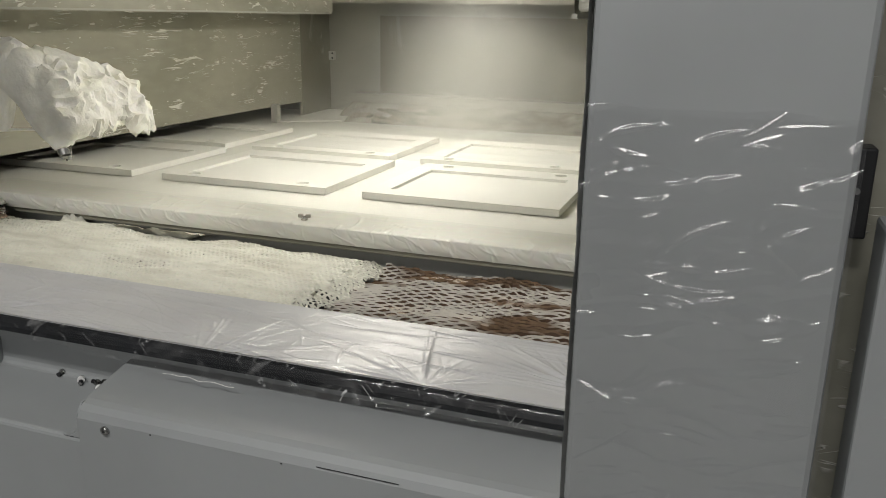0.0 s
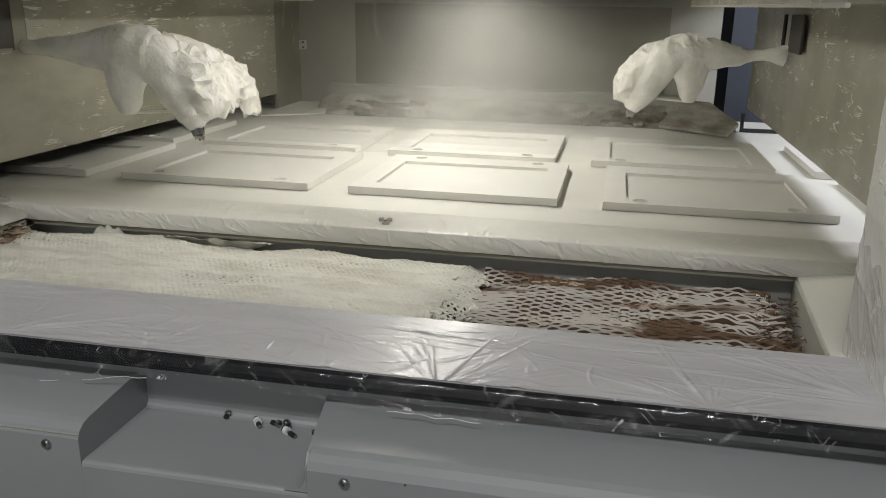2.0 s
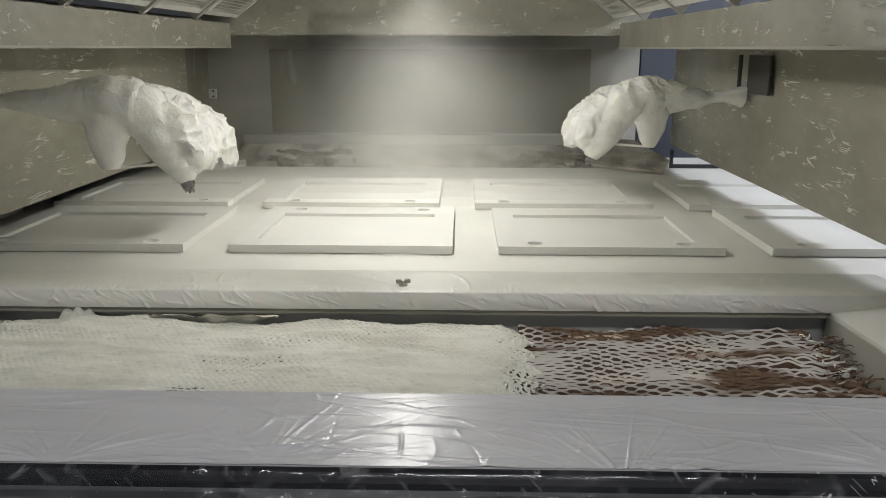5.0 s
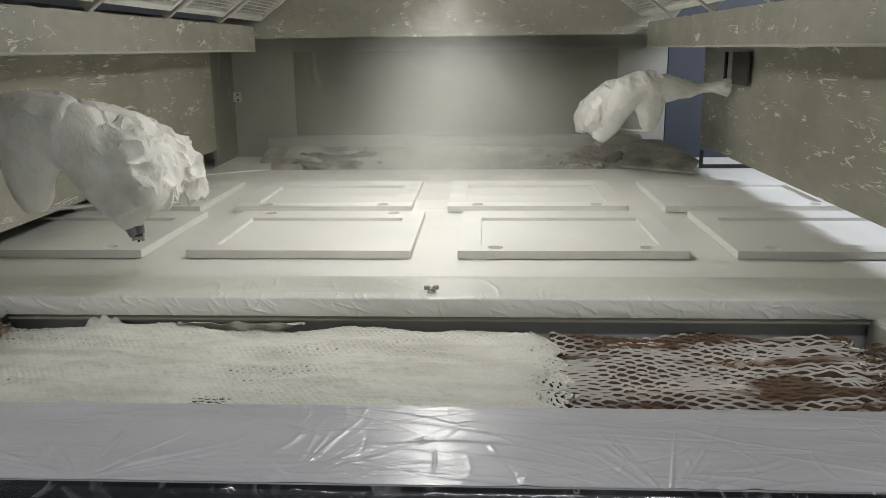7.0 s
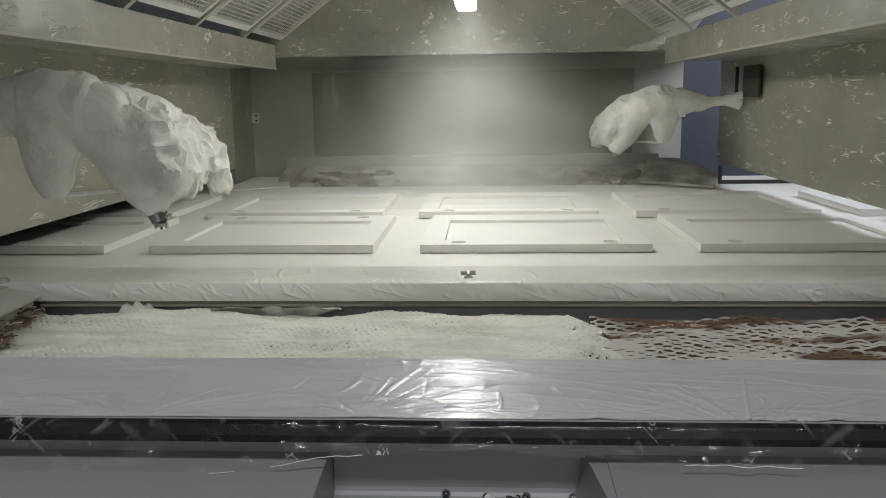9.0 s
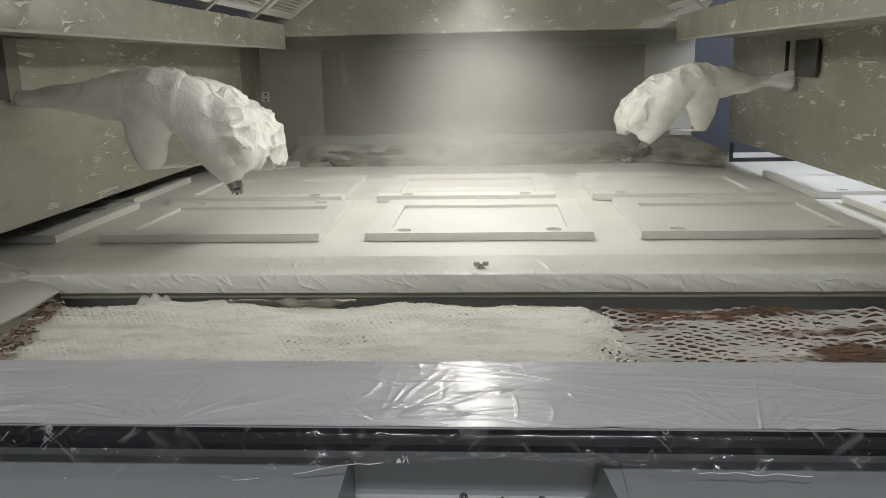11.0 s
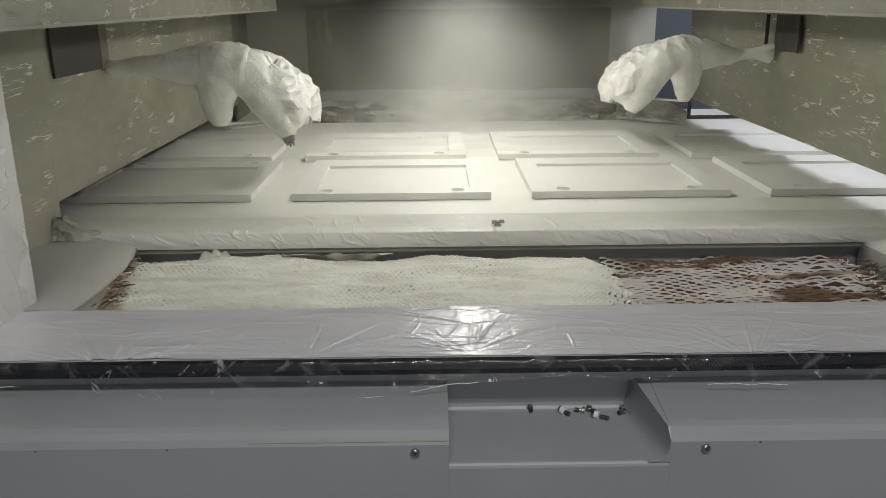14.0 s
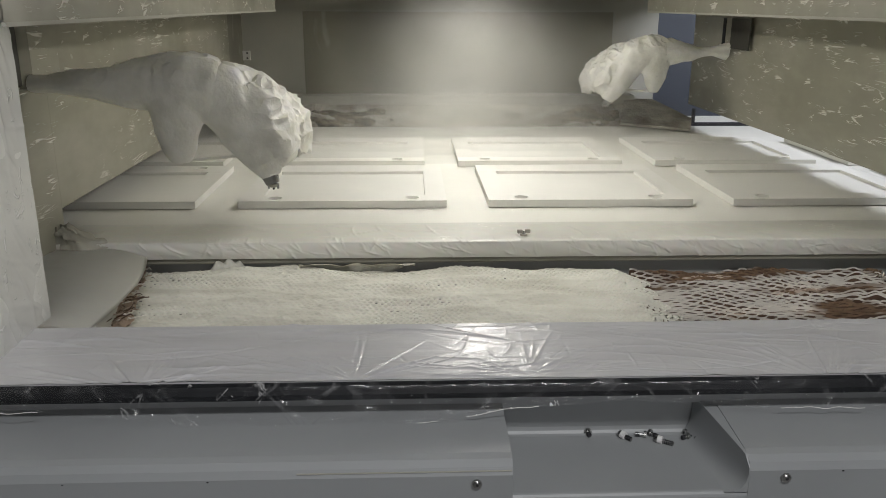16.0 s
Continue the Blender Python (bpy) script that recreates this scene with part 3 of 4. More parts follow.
part("tray_floor", prism([(0.8995, 0.30), (0.8995, 0.882), (0.7225, 0.882), (0.7195, 0.8812), (0.7172, 0.8792), (0.716, 0.876), (0.716, 0.30)], -1.0119, -0.7351), M_GREY, shelf)
part("tray_back", prism([(0.850, 0.8822), (0.8545, 0.8838), (0.8575, 0.887), (0.859, 0.892), (0.859, 0.96), (0.90, 0.96), (0.90, 0.8822)], -1.0115, -0.7355), M_GREY, shelf)


def tray_cheek():
    """The flared end of the tray: an upright wall that curves into the floor."""
    bm, rows = bmesh.new(), []
    for j in range(13):
        q = j / 12
        y, top = 0.716 + 0.1405 * q, 0.9250 + 0.0122 * q if q > 0.06 else 0.9135 + 0.19 * q
        x_top, x_low = -0.7362 - 0.021 * q, -0.762 - 0.012 * q
        row = [bm.verts.new((-0.7352, y, 0.8821)), bm.verts.new((-0.7352, y, top))]
        for k in range(12):
            a = math.pi / 2 * k / 11
            row.append(bm.verts.new((x_top + (x_low - x_top) * (1 - math.cos(a)) ** 1.1, y, 0.8821 + (top - 0.8821) * (1 - math.sin(a) ** 0.62))))
        rows.append(row)
    n = len(rows[0])
    for r0, r1 in zip(rows, rows[1:]):
        for k in range(n):
            bm.faces.new((r0[k], r0[(k + 1) % n], r1[(k + 1) % n], r1[k]))
    bm.faces.new(rows[0][::-1])
    bm.faces.new(rows[-1])
    bmesh.ops.recalc_face_normals(bm, faces=bm.faces[:])
    return bm


part("tray_cheek", tray_cheek(), M_GREY, shelf, smooth=True).data.set_sharp_from_angle(angle=radians(35))
part("cover_seam", box(-1.26, -1.0135, 0.7168, 0.7182, 0.9146, 0.9158), M_PALE, shelf, "worn bright bend edge")
part("paint_crack", box(-1.93, -1.80, 0.7155, 0.7163, 0.9128, 0.9133), M_RUBBER, shelf, "hairline crack in the paint")
part("paint_crack", box(-0.40, -0.30, 0.7157, 0.7165, 0.9132, 0.9138), M_RUBBER, shelf, "hairline crack in the paint")
for k in range(7):
    rnd = random.Random(500 + k)
    cx = rnd.choice((rnd.uniform(-1.95, -1.03), rnd.uniform(-0.72, -0.16)))
    part("paint_chip", box(cx, cx + rnd.uniform(0.0012, 0.003), 0.7152, 0.7162, 0.9075, 0.9083 + rnd.uniform(0, 0.001), 0.0003), M_RUBBER, shelf, "dark chip in the paint")


def round_screw(name, x, y, z, axis, label, r=0.0052):
    ob = tagged(new(name), label, "screw", "cover screws")
    bm = bmesh.new()
    bmesh.ops.create_uvsphere(bm, u_segments=16, v_segments=8, radius=r, matrix=Matrix.Diagonal((1, 0.55, 1, 1)))
    part("head", bm, M_STEEL, ob, smooth=True)
    part("socket", cylinder(r * 0.38, (0, -r * 0.5, 0), (0, -r * 0.62, 0), 6), M_HOLE_SHADE, ob)
    part("washer", cylinder(r * 1.15, (0, -0.0012, 0), (0, 0.0008, 0), 20), M_STEEL, ob)
    ob.matrix_world = pose(x, y, z)
    return ob


round_screw("cover_screw", -1.054, 0.7145, 0.900, "y", "round chrome screw in the grey cover")
round_screw("cover_screw", -0.692, 0.7145, 0.901, "y", "round chrome screw in the grey cover")


def loose_screw(x, y, turn, length, collar):
    what = "loose dark bolt with a white nylon collar lying in the tray" if collar else "loose dark machine screw lying in the grey tray"
    ob = tagged(new("loose_screw"), what, "screw", "screws in the tray")
    r = 0.0028
    part("shank", cylinder(r, (0, 0, 0.004), (length, 0, 0.004), 12), M_STEEL, ob)
    bm = cylinder(0.005, (-0.004, 0, 0.005), (0, 0, 0.005), 14, 0.0055)
    part("head", bm, M_STEEL, ob)
    part("socket", cylinder(0.0022, (-0.0046, 0, 0.005), (-0.003, 0, 0.005), 6), M_HOLE_SHADE, ob)
    for k in range(5):
        part("thread", cylinder(r * 1.25, (length * (0.45 + 0.11 * k), 0, 0.004), (length * (0.45 + 0.11 * k) + 0.0009, 0, 0.004), 12), M_RUBBER, ob)
    if collar:
        part("collar", cylinder(0.0058, (0.000, 0, 0.005), (0.007, 0, 0.005), 14), M_NYLON, ob, "white nylon collar")
    ob.matrix_world = pose(x, y, 0.8822, 0, 0, turn) @ Matrix.Diagonal((0.88, 0.88, 0.88, 1))
    return ob


for x, y, a, length, c in ((-0.895, 0.853, -88, 0.008, 0), (-0.852, 0.846, -52, 0.018, 1), (-0.823, 0.845, 165, 0.012, 0), (-0.812, 0.848, -50, 0.012, 0),
                           (-0.808, 0.832, -32, 0.024, 1), (-0.768, 0.838, 200, 0.008, 0), (-0.765, 0.848, 15, 0.011, 0), (-0.757, 0.832, 120, 0.009, 0)):
    loose_screw(x, y, a, length, c)

# corner posts with cling film
col = tagged(new("corner_post"), "wide grey machine post with clinging clear film", "machine post", kind="structure")
part("post_body", box(-0.12, 0.095, 0.70, 1.0, 0, 2.2, 0.006), M_GREY, col)
fold_e, fold_f = crease_field(31, 200, 0.35, 0.6, 38, 22, 0.10, 0.0034, 0.0013), crease_field(33, 330, 0.22, 0.63, 14, 16, 0.055, 0.0020, 0.0019)
fold_g = crease_field(35, 200, 0.35, 0.6, 130, 24, 0.10, 0.0032, 0.0020)
part("film_side", grid(130, 220, lambda u, v: (-0.1235 - fold_e(u, v) - 0.002 * rough_noise(u * 4, v * 9, 5), 0.702 + 0.35 * u, 0.90 + 0.60 * v)), M_SIDE, col, "pale wrinkled film", True)
part("film_front", grid(160, 460, lambda u, v: (-0.122 + 0.219 * u, 0.6955 - fold_f(u, v) - 0.002 * abs(rough_noise(u * 3, v * 9, 9)), 0.70 + (0.63 + 0.006 * rough_noise(u * 5, 0, 3)) * v)), M_CLEAR, col, "clear cling film", True)
col2 = tagged(new("corner_post"), "grey machine post covered in wrinkled clear film", "machine post", kind="structure")
part("post_body", box(-1.90, -1.668, 0.70, 1.03, 0, 2.2, 0.006), M_GREY, col2)
part("film_side", grid(130, 220, lambda u, v: (-1.6645 + fold_g(u, v) + 0.002 * rough_noise(u * 4, v * 9, 1), 0.702 + 0.35 * u, 0.90 + 0.60 * v)), M_SIDE, col2, "pale wrinkled film", True)
part("film_front", grid(40, 60, lambda u, v: (-1.902 + 0.24 * u, 0.6985 - 0.005 * abs(rough_noise(u * 4, v * 14, 4)), 0.80 + 0.6 * v)), M_CLEAR, col2, "clear cling film", True)

# beyond the post: the outlet side of the machine
structure("outlet_panel", box(0.097, 0.30, 0.86, 0.88, 0, 1.9), M_BEAM, "dusty film covered outlet panel", "machine panel")
structure("outlet_cover", box(0.128, 0.75, 0.74, 0.80, 0, 1.235, 0.004), M_GREY, "grey painted outlet cover", "machine panel")
sw = tagged(new("switch_box"), "small black switch box beside the post", "switch box")
part("case", box(0.100, 0.125, 0.825, 0.859, 1.205, 1.29, 0.002), M_RUBBER, sw)
part("screw", cylinder(0.003, (0.112, 0.826, 1.25), (0.112, 0.823, 1.25), 10), M_STEEL, sw)

# ---- table ----
structure("conveyor_table", box(-4.4, 3.4, 1.534, 3.21, 0.918, TOP - 0.002, 0.004), M_TABLE, "white conveyor table wrapped in oversprayed film", "table")


fold_t = crease_field(41, 380, 1.93, 0.10, 52, 22, 0.034, 0.0020, 0.0032)
fold_s = crease_field(43, 130, 1.93, 0.16, 25, 45, 0.08, 0.0022, 0.0026)


def edge_point(u, v):
    x = -1.86 + 1.93 * u
    w = -fold_t(u, v) + 0.0012 * rough_noise(x * 23 - v * 5, v * 2, 8)
    if v < 0.5:
        q = v / 0.5
        return (x, 1.69 - 0.162 * q + (w if q > 0.95 else 0), TOP - 0.0008 + 0.0026 * min(1, 6 * q) + max(0, fold_s(u, q)) * min(1, 6 * q) + (abs(w) if q > 0.8 else 0))
    q = (v - 0.5) / 0.5
    return (x, 1.528 - 0.003 * math.sin(q * 3.1) + w, TOP + 0.001 - 0.034 * q)


structure("table_film", grid(1000, 48, edge_point), M_EDGE, "wrinkled oversprayed film folded over the table edge", "plastic film", True)
structure("table_edge_bar", box(-1.70, -0.075, 1.536, 1.56, 0.906, 0.9175, 0.003), M_BACK, "dull grey bar under the table edge", "table edge")
structure("table_apron", box(-4.4, 3.4, 1.575, 3.18, 0.25, 0.916), M_UNDER, "dull underside of the conveyor table", "table underside")
# coloured near-black so that the open meshes read as shaded holes
structure("filter_pan", box(-1.9, 0.07, 0.90, 1.62, 0.80, 0.82), M_HOLE_SHADE, "pan below the filter, near-black as shade in the net's holes", "machine pan")

knob = tagged(new("wing_knob"), "small dusty wing knob standing on the table edge", "knob")
part("stem", cylinder(0.004, (0, 0, 0), (0, 0, 0.009), 12), M_STEEL, knob)
part("wing", box(-0.014, -0.003, -0.004, 0.004, 0.006, 0.014, 0.0015), M_CUP, knob)
part("wing", box(0.003, 0.014, -0.004, 0.004, 0.006, 0.014, 0.0015), M_CUP, knob)
part("base", cylinder(0.009, (0, 0, 0), (0, 0, 0.004), 16, 0.007), M_CUP, knob)
knob.matrix_world = pose(-0.887, 1.571, TOP + 0.001, 0, 0, 10)

# corner plates between rail and table
for nm, pts in {"corner_plate_east": [(-0.145, 1.0, 0.972), (0.08, 1.0, 0.975), (0.08, 1.56, 0.94), (-0.08, 1.545, 0.918)]}.items():
    structure(nm, slab(pts, -0.006 if nm == "corner_plate_east" else 0.006), M_TABLE, "sloping pale plate between rail and table", "machine plate")


def flap_point(u, v):
    """A soft sheet over the corner: its free edge bulges, then rounds off towards the table."""
    edge = -1.597 - 0.075 * v ** 1.5 + 0.020 * math.sin(3.14 * min(1, v * 1.05)) - 0.07 * max(0.0, (v - 0.86) / 0.14) ** 2
    x = -1.86 + (edge + 1.86) * u
    droop = 0.010 * max(0.0, (u - 0.75) / 0.25) ** 2
    return (x, 1.0 + 0.535 * v, 0.984 - 0.040 * v + 0.010 * math.sin(3.14 * v) * u - droop + 0.003 * rough_noise(x * 9, v * 5, 3) + 0.001 * rough_noise(x * 40, v * 20, 3))


flap_sheet = grid(30, 40, flap_point)
bmesh.ops.solidify(flap_sheet, geom=flap_sheet.faces[:], thickness=0.004)
structure("corner_plate", flap_sheet, M_TABLE, "curved pale sheet between rail and table", "machine plate", True)
structure("plate_skirt", slab([(-1.587, 1.0, 0.975), (-1.69, 1.50, 0.925), (-1.69, 1.50, 0.82), (-1.587, 1.0, 0.82)], 0.004), M_PALE, "dull skirt under the corner plate", "machine plate")
structure("plate_skirt_east", slab([(-0.145, 1.0, 0.967), (-0.08, 1.545, 0.912), (-0.08, 1.545, 0.82), (-0.145, 1.0, 0.82)], 0.004), M_PALE, "dull skirt under the corner plate", "machine plate")


def bunch_point(u, v):
    a = u * 6.283
    r = (0.035 - 0.022 * v) * (1 + 0.5 * rough_noise(math.cos(a) * 3, math.sin(a) * 3, v * 4))
    return (-1.845 + 1.4 * r * math.cos(a) + 0.06 * (1 - v) * u, 1.545 + r * math.sin(a), 0.945 + 0.045 * v + 0.012 * rough_noise(u * 9, v * 5, 2))


structure("film_bunch", grid(48, 10, bunch_point), M_BEAM, "bunched clear film at the table corner", "plastic film", True)

# ---- filter bed ----
def net_height(x, y):
    z = 0.893 + 0.014 * math.sin((y - 1.0) * 5.6) + 0.011 * rough_noise(x * 4, y * 7, 1) + 0.006 * rough_noise(x * 13, y * 22, 4) + 0.0022 * rough_noise(x * 50, y * 60, 2)
    back = max(0.0, (y - 1.40) / 0.12)
    z += back * (0.016 * rough_noise(x * 5.5, 2, 9) + 0.004) + 0.022 * math.exp(-((x + 1.40) / 0.10) ** 2) * back
    z += 0.006 * max(0, rough_noise(x * 22, y * 40, 3)) * max(0, rough_noise(x * 3, y * 3, 8))
    z += 0.0075 * (1 - 2 * abs(math.sin(y * 26 + 2.5 * rough_noise(x * 2.2, y * 4, 5)))) * max(0.0, 0.35 + 0.9 * rough_noise(x * 2.4, y * 5, 2))
    z += 0.004 * max(0, rough_noise(x * 60, y * 110, 12) - 0.12)
    # rows of half-filled meshes
    hx, hy = 0.0112, 0.0086
    row = math.floor(y / hy)
    cx, cy = ((x / hx + 0.5 * (row % 2)) % 1) - 0.5, ((y / hy) % 1) - 0.5
    open_amount = max(0.0, 0.30 + 1.9 * rough_noise(x * 4.0, y * 13, 6)) + 4.0 * math.exp(-(((x + 1.19) / 0.018) ** 4 + ((y - 1.16) / 0.02) ** 4)) + 1.4 * max(0, (x + 0.80) / 0.15)
    z -= 0.0042 * max(0.22, min(1.3, open_amount)) * max(0.0, 1 - 5.5 * (cx * cx + cy * cy))
    return z


def net_point(u, v):
    x, y = -1.70 + 1.045 * u, 0.985 + (0.540 + 0.012 * rough_noise(u * 14, 0, 5)) * v
    if u > 0.955:
        return (x + 0.02 * rough_noise(v * 16, 3, 3), y, net_height(x, y) - 0.35 * (u - 0.955))
    if v > 0.97:
        return (x, y, net_height(x, y) - 0.02)
    return (x, y, net_height(x, y))


def net_open(x, y):
    """How far the meshes stand open: a few patches and the right end are not yet filled."""
    a = 1.25 * rough_noise(x * 4.0, y * 13, 6) + 0.12
    a += 3.0 * math.exp(-(((x + 1.195) / 0.026) ** 4 + ((y - 1.18) / 0.022) ** 4)) + 0.9 * math.exp(-((x + 0.66) / 0.06) ** 2) + 0.8 * math.exp(-((x + 1.66) / 0.05) ** 2)
    return a + 0.35 * rough_noise(x * 90, y * 90, 1)


net = grid(560, 280, net_point)
gone = []
for fc in net.faces:
    c = fc.calc_center_median()
    row = math.floor(c.y / 0.0086)
    cx, cy = ((c.x / 0.0112 + 0.5 * (row % 2)) % 1) - 0.5, ((c.y / 0.0086) % 1) - 0.5
    if (cx / 0.40) ** 2 + (cy / 0.30) ** 2 < min(1.0, net_open(c.x, c.y) - 0.38):
        gone.append(fc)
bmesh.ops.delete(net, geom=gone, context="FACES")
structure("filter_net", net, M_NET, "filter net buried under dried white overspray", "filter", True)

structure("net_flap", grid(70, 8, lambda u, v: (-1.36 + 0.24 * u, 1.50 + 0.03 * v, 0.903 - 0.02 * math.sin(u * 3.14) * v + 0.012 * (1 - v) + 0.008 * rough_noise(u * 7, v * 2, 2))), M_NET, "torn curled edge of the crusted net", "filter", True)
structure("paint_lump", grid(24, 10, lambda u, v: (-1.56 + 0.10 * u, 1.50 + 0.04 * v, 0.885 + 0.03 * math.sin(3.14 * u) * math.sin(1.8 * v) * (1 + 0.6 * rough_noise(u * 6, v * 6, 1)))), M_NET, "dried lump of overspray at the net's edge", "paint lump", True)

paper = tagged(new("paper_filter"), "torn honeycomb paper filter with brown and white patches", "filter")
part("backing", grid(90, 60, lambda u, v: (-0.67 + 0.56 * u, 0.985 + 0.535 * v, 0.846 + 0.006 * rough_noise(u * 9, v * 12, 2) + 0.016 * max(0, rough_noise(u * 4 + 2, v * 5, 6)))), M_BACKING, paper, "kraft backing, darkened as shade at the bottom of the cells", True)


def paper_strip(j):
    """One wavy paper ribbon; neighbours touch at every other crest and so make open cells."""
    bm = bmesh.new()
    lam, step, th = 0.034, 0.0026, 0.0006
    y0 = 0.992 + 0.0099 * j
    ring = []
    n = int((0.535 + 0.012 * rough_noise(j * 1.7, 3)) / step)
    for i in range(n + 1):
        x = -0.665 + 0.02 * rough_noise(j * 0.9, 8) + i * step
        far = max(0.0, min(1.0, (x + 0.42) / 0.2))
        ph = ((x / lam + 0.5 * (j % 2) + (0.32 + 0.5 * far) * rough_noise(x * 9, y0 * 14, 21) + 0.10 * rough_noise(j * 1.3, x * 22, 5)) % 1.0)
        tri = max(-1, min(1, 1.9 * (abs(ph - 0.5) * 4 - 1)))
        crush = max(0.15, min(1.1, 0.95 - (x + 0.50) * 1.9 + 1.5 * rough_noise(x * 7, y0 * 9, 2)))
        y = y0 + 0.0047 * tri * crush + 0.013 * rough_noise(x * 6, y0 * 5, 4) + 0.0030 * rough_noise(x * 30, j * 0.7, 4)
        z = 0.889 + 0.014 * rough_noise(x * 6, y0 * 8, 1) + (0.003 + 0.008 * far) * rough_noise(x * 34, j * 2.3, 1) + 0.010 * max(0, x + 0.4)
        h = 0.030 + 0.006 * rough_noise(x * 20, j, 9)
        w = th * (1.15 + 1.1 * rough_noise(x * 16, j * 2.1, 5)) + 0.0008 * max(0, rough_noise(x * 5, y0 * 16, 12))
        lean = 0.0025 * rough_noise(x * 8, y0 * 5, 11)
        ring.append([bm.verts.new(p) for p in ((x, y - w + lean, z), (x, y + w + lean, z - 0.001), (x, y + 0.7 * w + lean, z - 0.004), (x, y + 0.0008, z - h), (x, y - 0.0008, z - h), (x, y - 0.7 * w + lean, z - 0.004))])
    for a, b in zip(ring, ring[1:]):
        for k in range(6):
            bm.faces.new((a[k], b[k], b[(k + 1) % 6], a[(k + 1) % 6])).material_index = 0 if k in (0, 1, 5) else 1
    return bm


for j in range(54):
    part("paper_strip", paper_strip(j), M_PAPER, paper).data.materials.append(M_RIBBON)


def shard(x, y, z, size, seed):
    """One torn curling strip of paper."""
    bm = bmesh.new()
    rnd = random.Random(seed)
    t, lift, curl = rnd.uniform(-1.3, 1.3), rnd.uniform(-0.1, 0.9), rnd.uniform(-1.2, 1.2)
    pts, wide = [], rnd.uniform(0.0012, 0.0038)
    for k in range(6):
        q = k / 5
        px, py = x + size * q * math.cos(t + curl * q) + 0.002 * rnd.uniform(-1, 1), y + size * q * math.sin(t + curl * q)
        pz = z + lift * size * q * (1 - 0.6 * q) + 0.002 * rnd.uniform(-1, 1)
        w = wide * (1 - 0.6 * q)
        pts.append((bm.verts.new((px, py - w, pz)), bm.verts.new((px, py + w, pz + 0.4 * w)), bm.verts.new((px, py, pz - 0.0012))))
    for a, b in zip(pts, pts[1:]):
        for k in range(3):
            bm.faces.new((a[k], b[k], b[(k + 1) % 3], a[(k + 1) % 3]))
    return bm


for k, (x, y, w, d, z) in enumerate(((-0.34, 1.40, 0.15, 0.05, 0.880), (-0.42, 1.285, 0.30, 0.045, 0.879), (-0.22, 1.08, 0.18, 0.06, 0.884), (-0.50, 1.475, 0.16, 0.03, 0.884), (-0.28, 1.20, 0.18, 0.04, 0.882))):
    part("dried_crust", grid(40, 14, lambda u, v: (x + w * (u - 0.5) + 0.02 * rough_noise(u * 5, v * 3, k + 0.5), y + d * (v - 0.5) * (1 + 0.6 * rough_noise(u * 6, k * 3.1, 1)), z + 0.006 * math.sin(3.14 * u) * math.sin(3.14 * v) + 0.006 * rough_noise(u * 9, v * 5, k + 3.3))), M_CRUST, paper, "pinkish dried crust", True)

frayed = tagged(new("frayed_paper"), "frayed brown paper edge against the corner plate", "filter")
part("paper_edge", grid(14, 70, lambda u, v: (-1.622 - 0.10 * v + 0.06 * u + 0.012 * rough_noise(v * 12, u * 3, 1), 1.0 + 0.48 * v, 0.908 + 0.014 * math.sin(u * 3.1) + 0.010 * rough_noise(u * 8, v * 26, 4) + 0.004 * rough_noise(u * 20, v * 70, 2))), M_FRAY, frayed, "brown dusted paper edge", True)
for k in range(150):
    q = k / 149
    rnd = random.Random(900 + k)
    part("paper_shred", shard(-1.59 - 0.10 * q + rnd.uniform(-0.035, 0.022), 1.0 + 0.47 * q, 0.910 + rnd.uniform(0, 0.02), rnd.uniform(0.010, 0.040), k), (M_RIBBON, M_BROWN, M_CRUST, M_PAPER)[k % 4], frayed)
frayed2 = tagged(new("frayed_paper"), "frayed brown paper end of the honeycomb filter", "filter")
for k in range(150):
    q = k / 149
    rnd = random.Random(1300 + k)
    part("paper_shred", shard(-0.175 + 0.06 * q + rnd.uniform(-0.05, 0.012), 1.01 + 0.47 * q, 0.880 + rnd.uniform(0, 0.02), rnd.uniform(0.010, 0.032), 300 + k), (M_RIBBON, M_BROWN, M_PAPER)[k % 3], frayed2)

# ---- side walls and beams ----
for x0, x1, bx0, bx1, s in ((XL - 0.012, XL, XL, -1.65, "west"), (XR, XR + 0.012, -0.19, XR, "east")):
    w = tagged(new("side_wall_" + s), "dirty khaki film stretched over a side wall", "side wall", kind="structure")
    part("film_panel", box(x0, x1, 1.58, 3.3 if s == "west" else 3.42, 1.018, 1.45), M_WALL, w)
    part("film_panel", box(x0, x1, 1.0, 1.5795, 0.94, 1.45), M_WALL, w)
    b = tagged(new("side_beam_" + s), "hood beam wrapped in wrinkled dusty film", "beam", kind="structure")
    part("beam_body", box(bx0, bx1, 1.0, 3.22, 1.407, 1.487, 0.004), M_BEAM, b)
    inner = -1.65 if s == "west" else -0.19
    sg = 1 if s == "west" else -1
    part("beam_film", grid(160, 10, lambda u, v: (inner + sg * (0.003 + 0.003 * abs(rough_noise(u * 40, v * 3, 3))), 1.0 + 2.2 * u, 1.404 + 0.085 * v + 0.003 * rough_noise(u * 30, v, 1))), M_BEAM, b, "wrinkled film", True)
    part("drop_edge", box(min(inner, inner + sg * 0.006), max(inner, inner + sg * 0.006), 1.0, 3.2, 1.399, 1.4045), M_PALE, b)
structure("wall_panel_west", box(XL - 0.012, XL, 3.3, 3.6, 0.95, 1.45), M_BACK, "bare dusty end of the side wall", "side wall")
structure("wall_post_west", box(XL + 0.0, XL + 0.03, 3.03, 3.06, TOP, 1.03, 0.002), M_PALE, "short steel stop beside the conveyor", "stop")

# ---- back wall ----
structure("back_wall", box(-1.87, -0.035, 3.58, 3.62, 0.6, 1.6), M_PALE, "pale dusty back wall of the spray booth", "back wall")
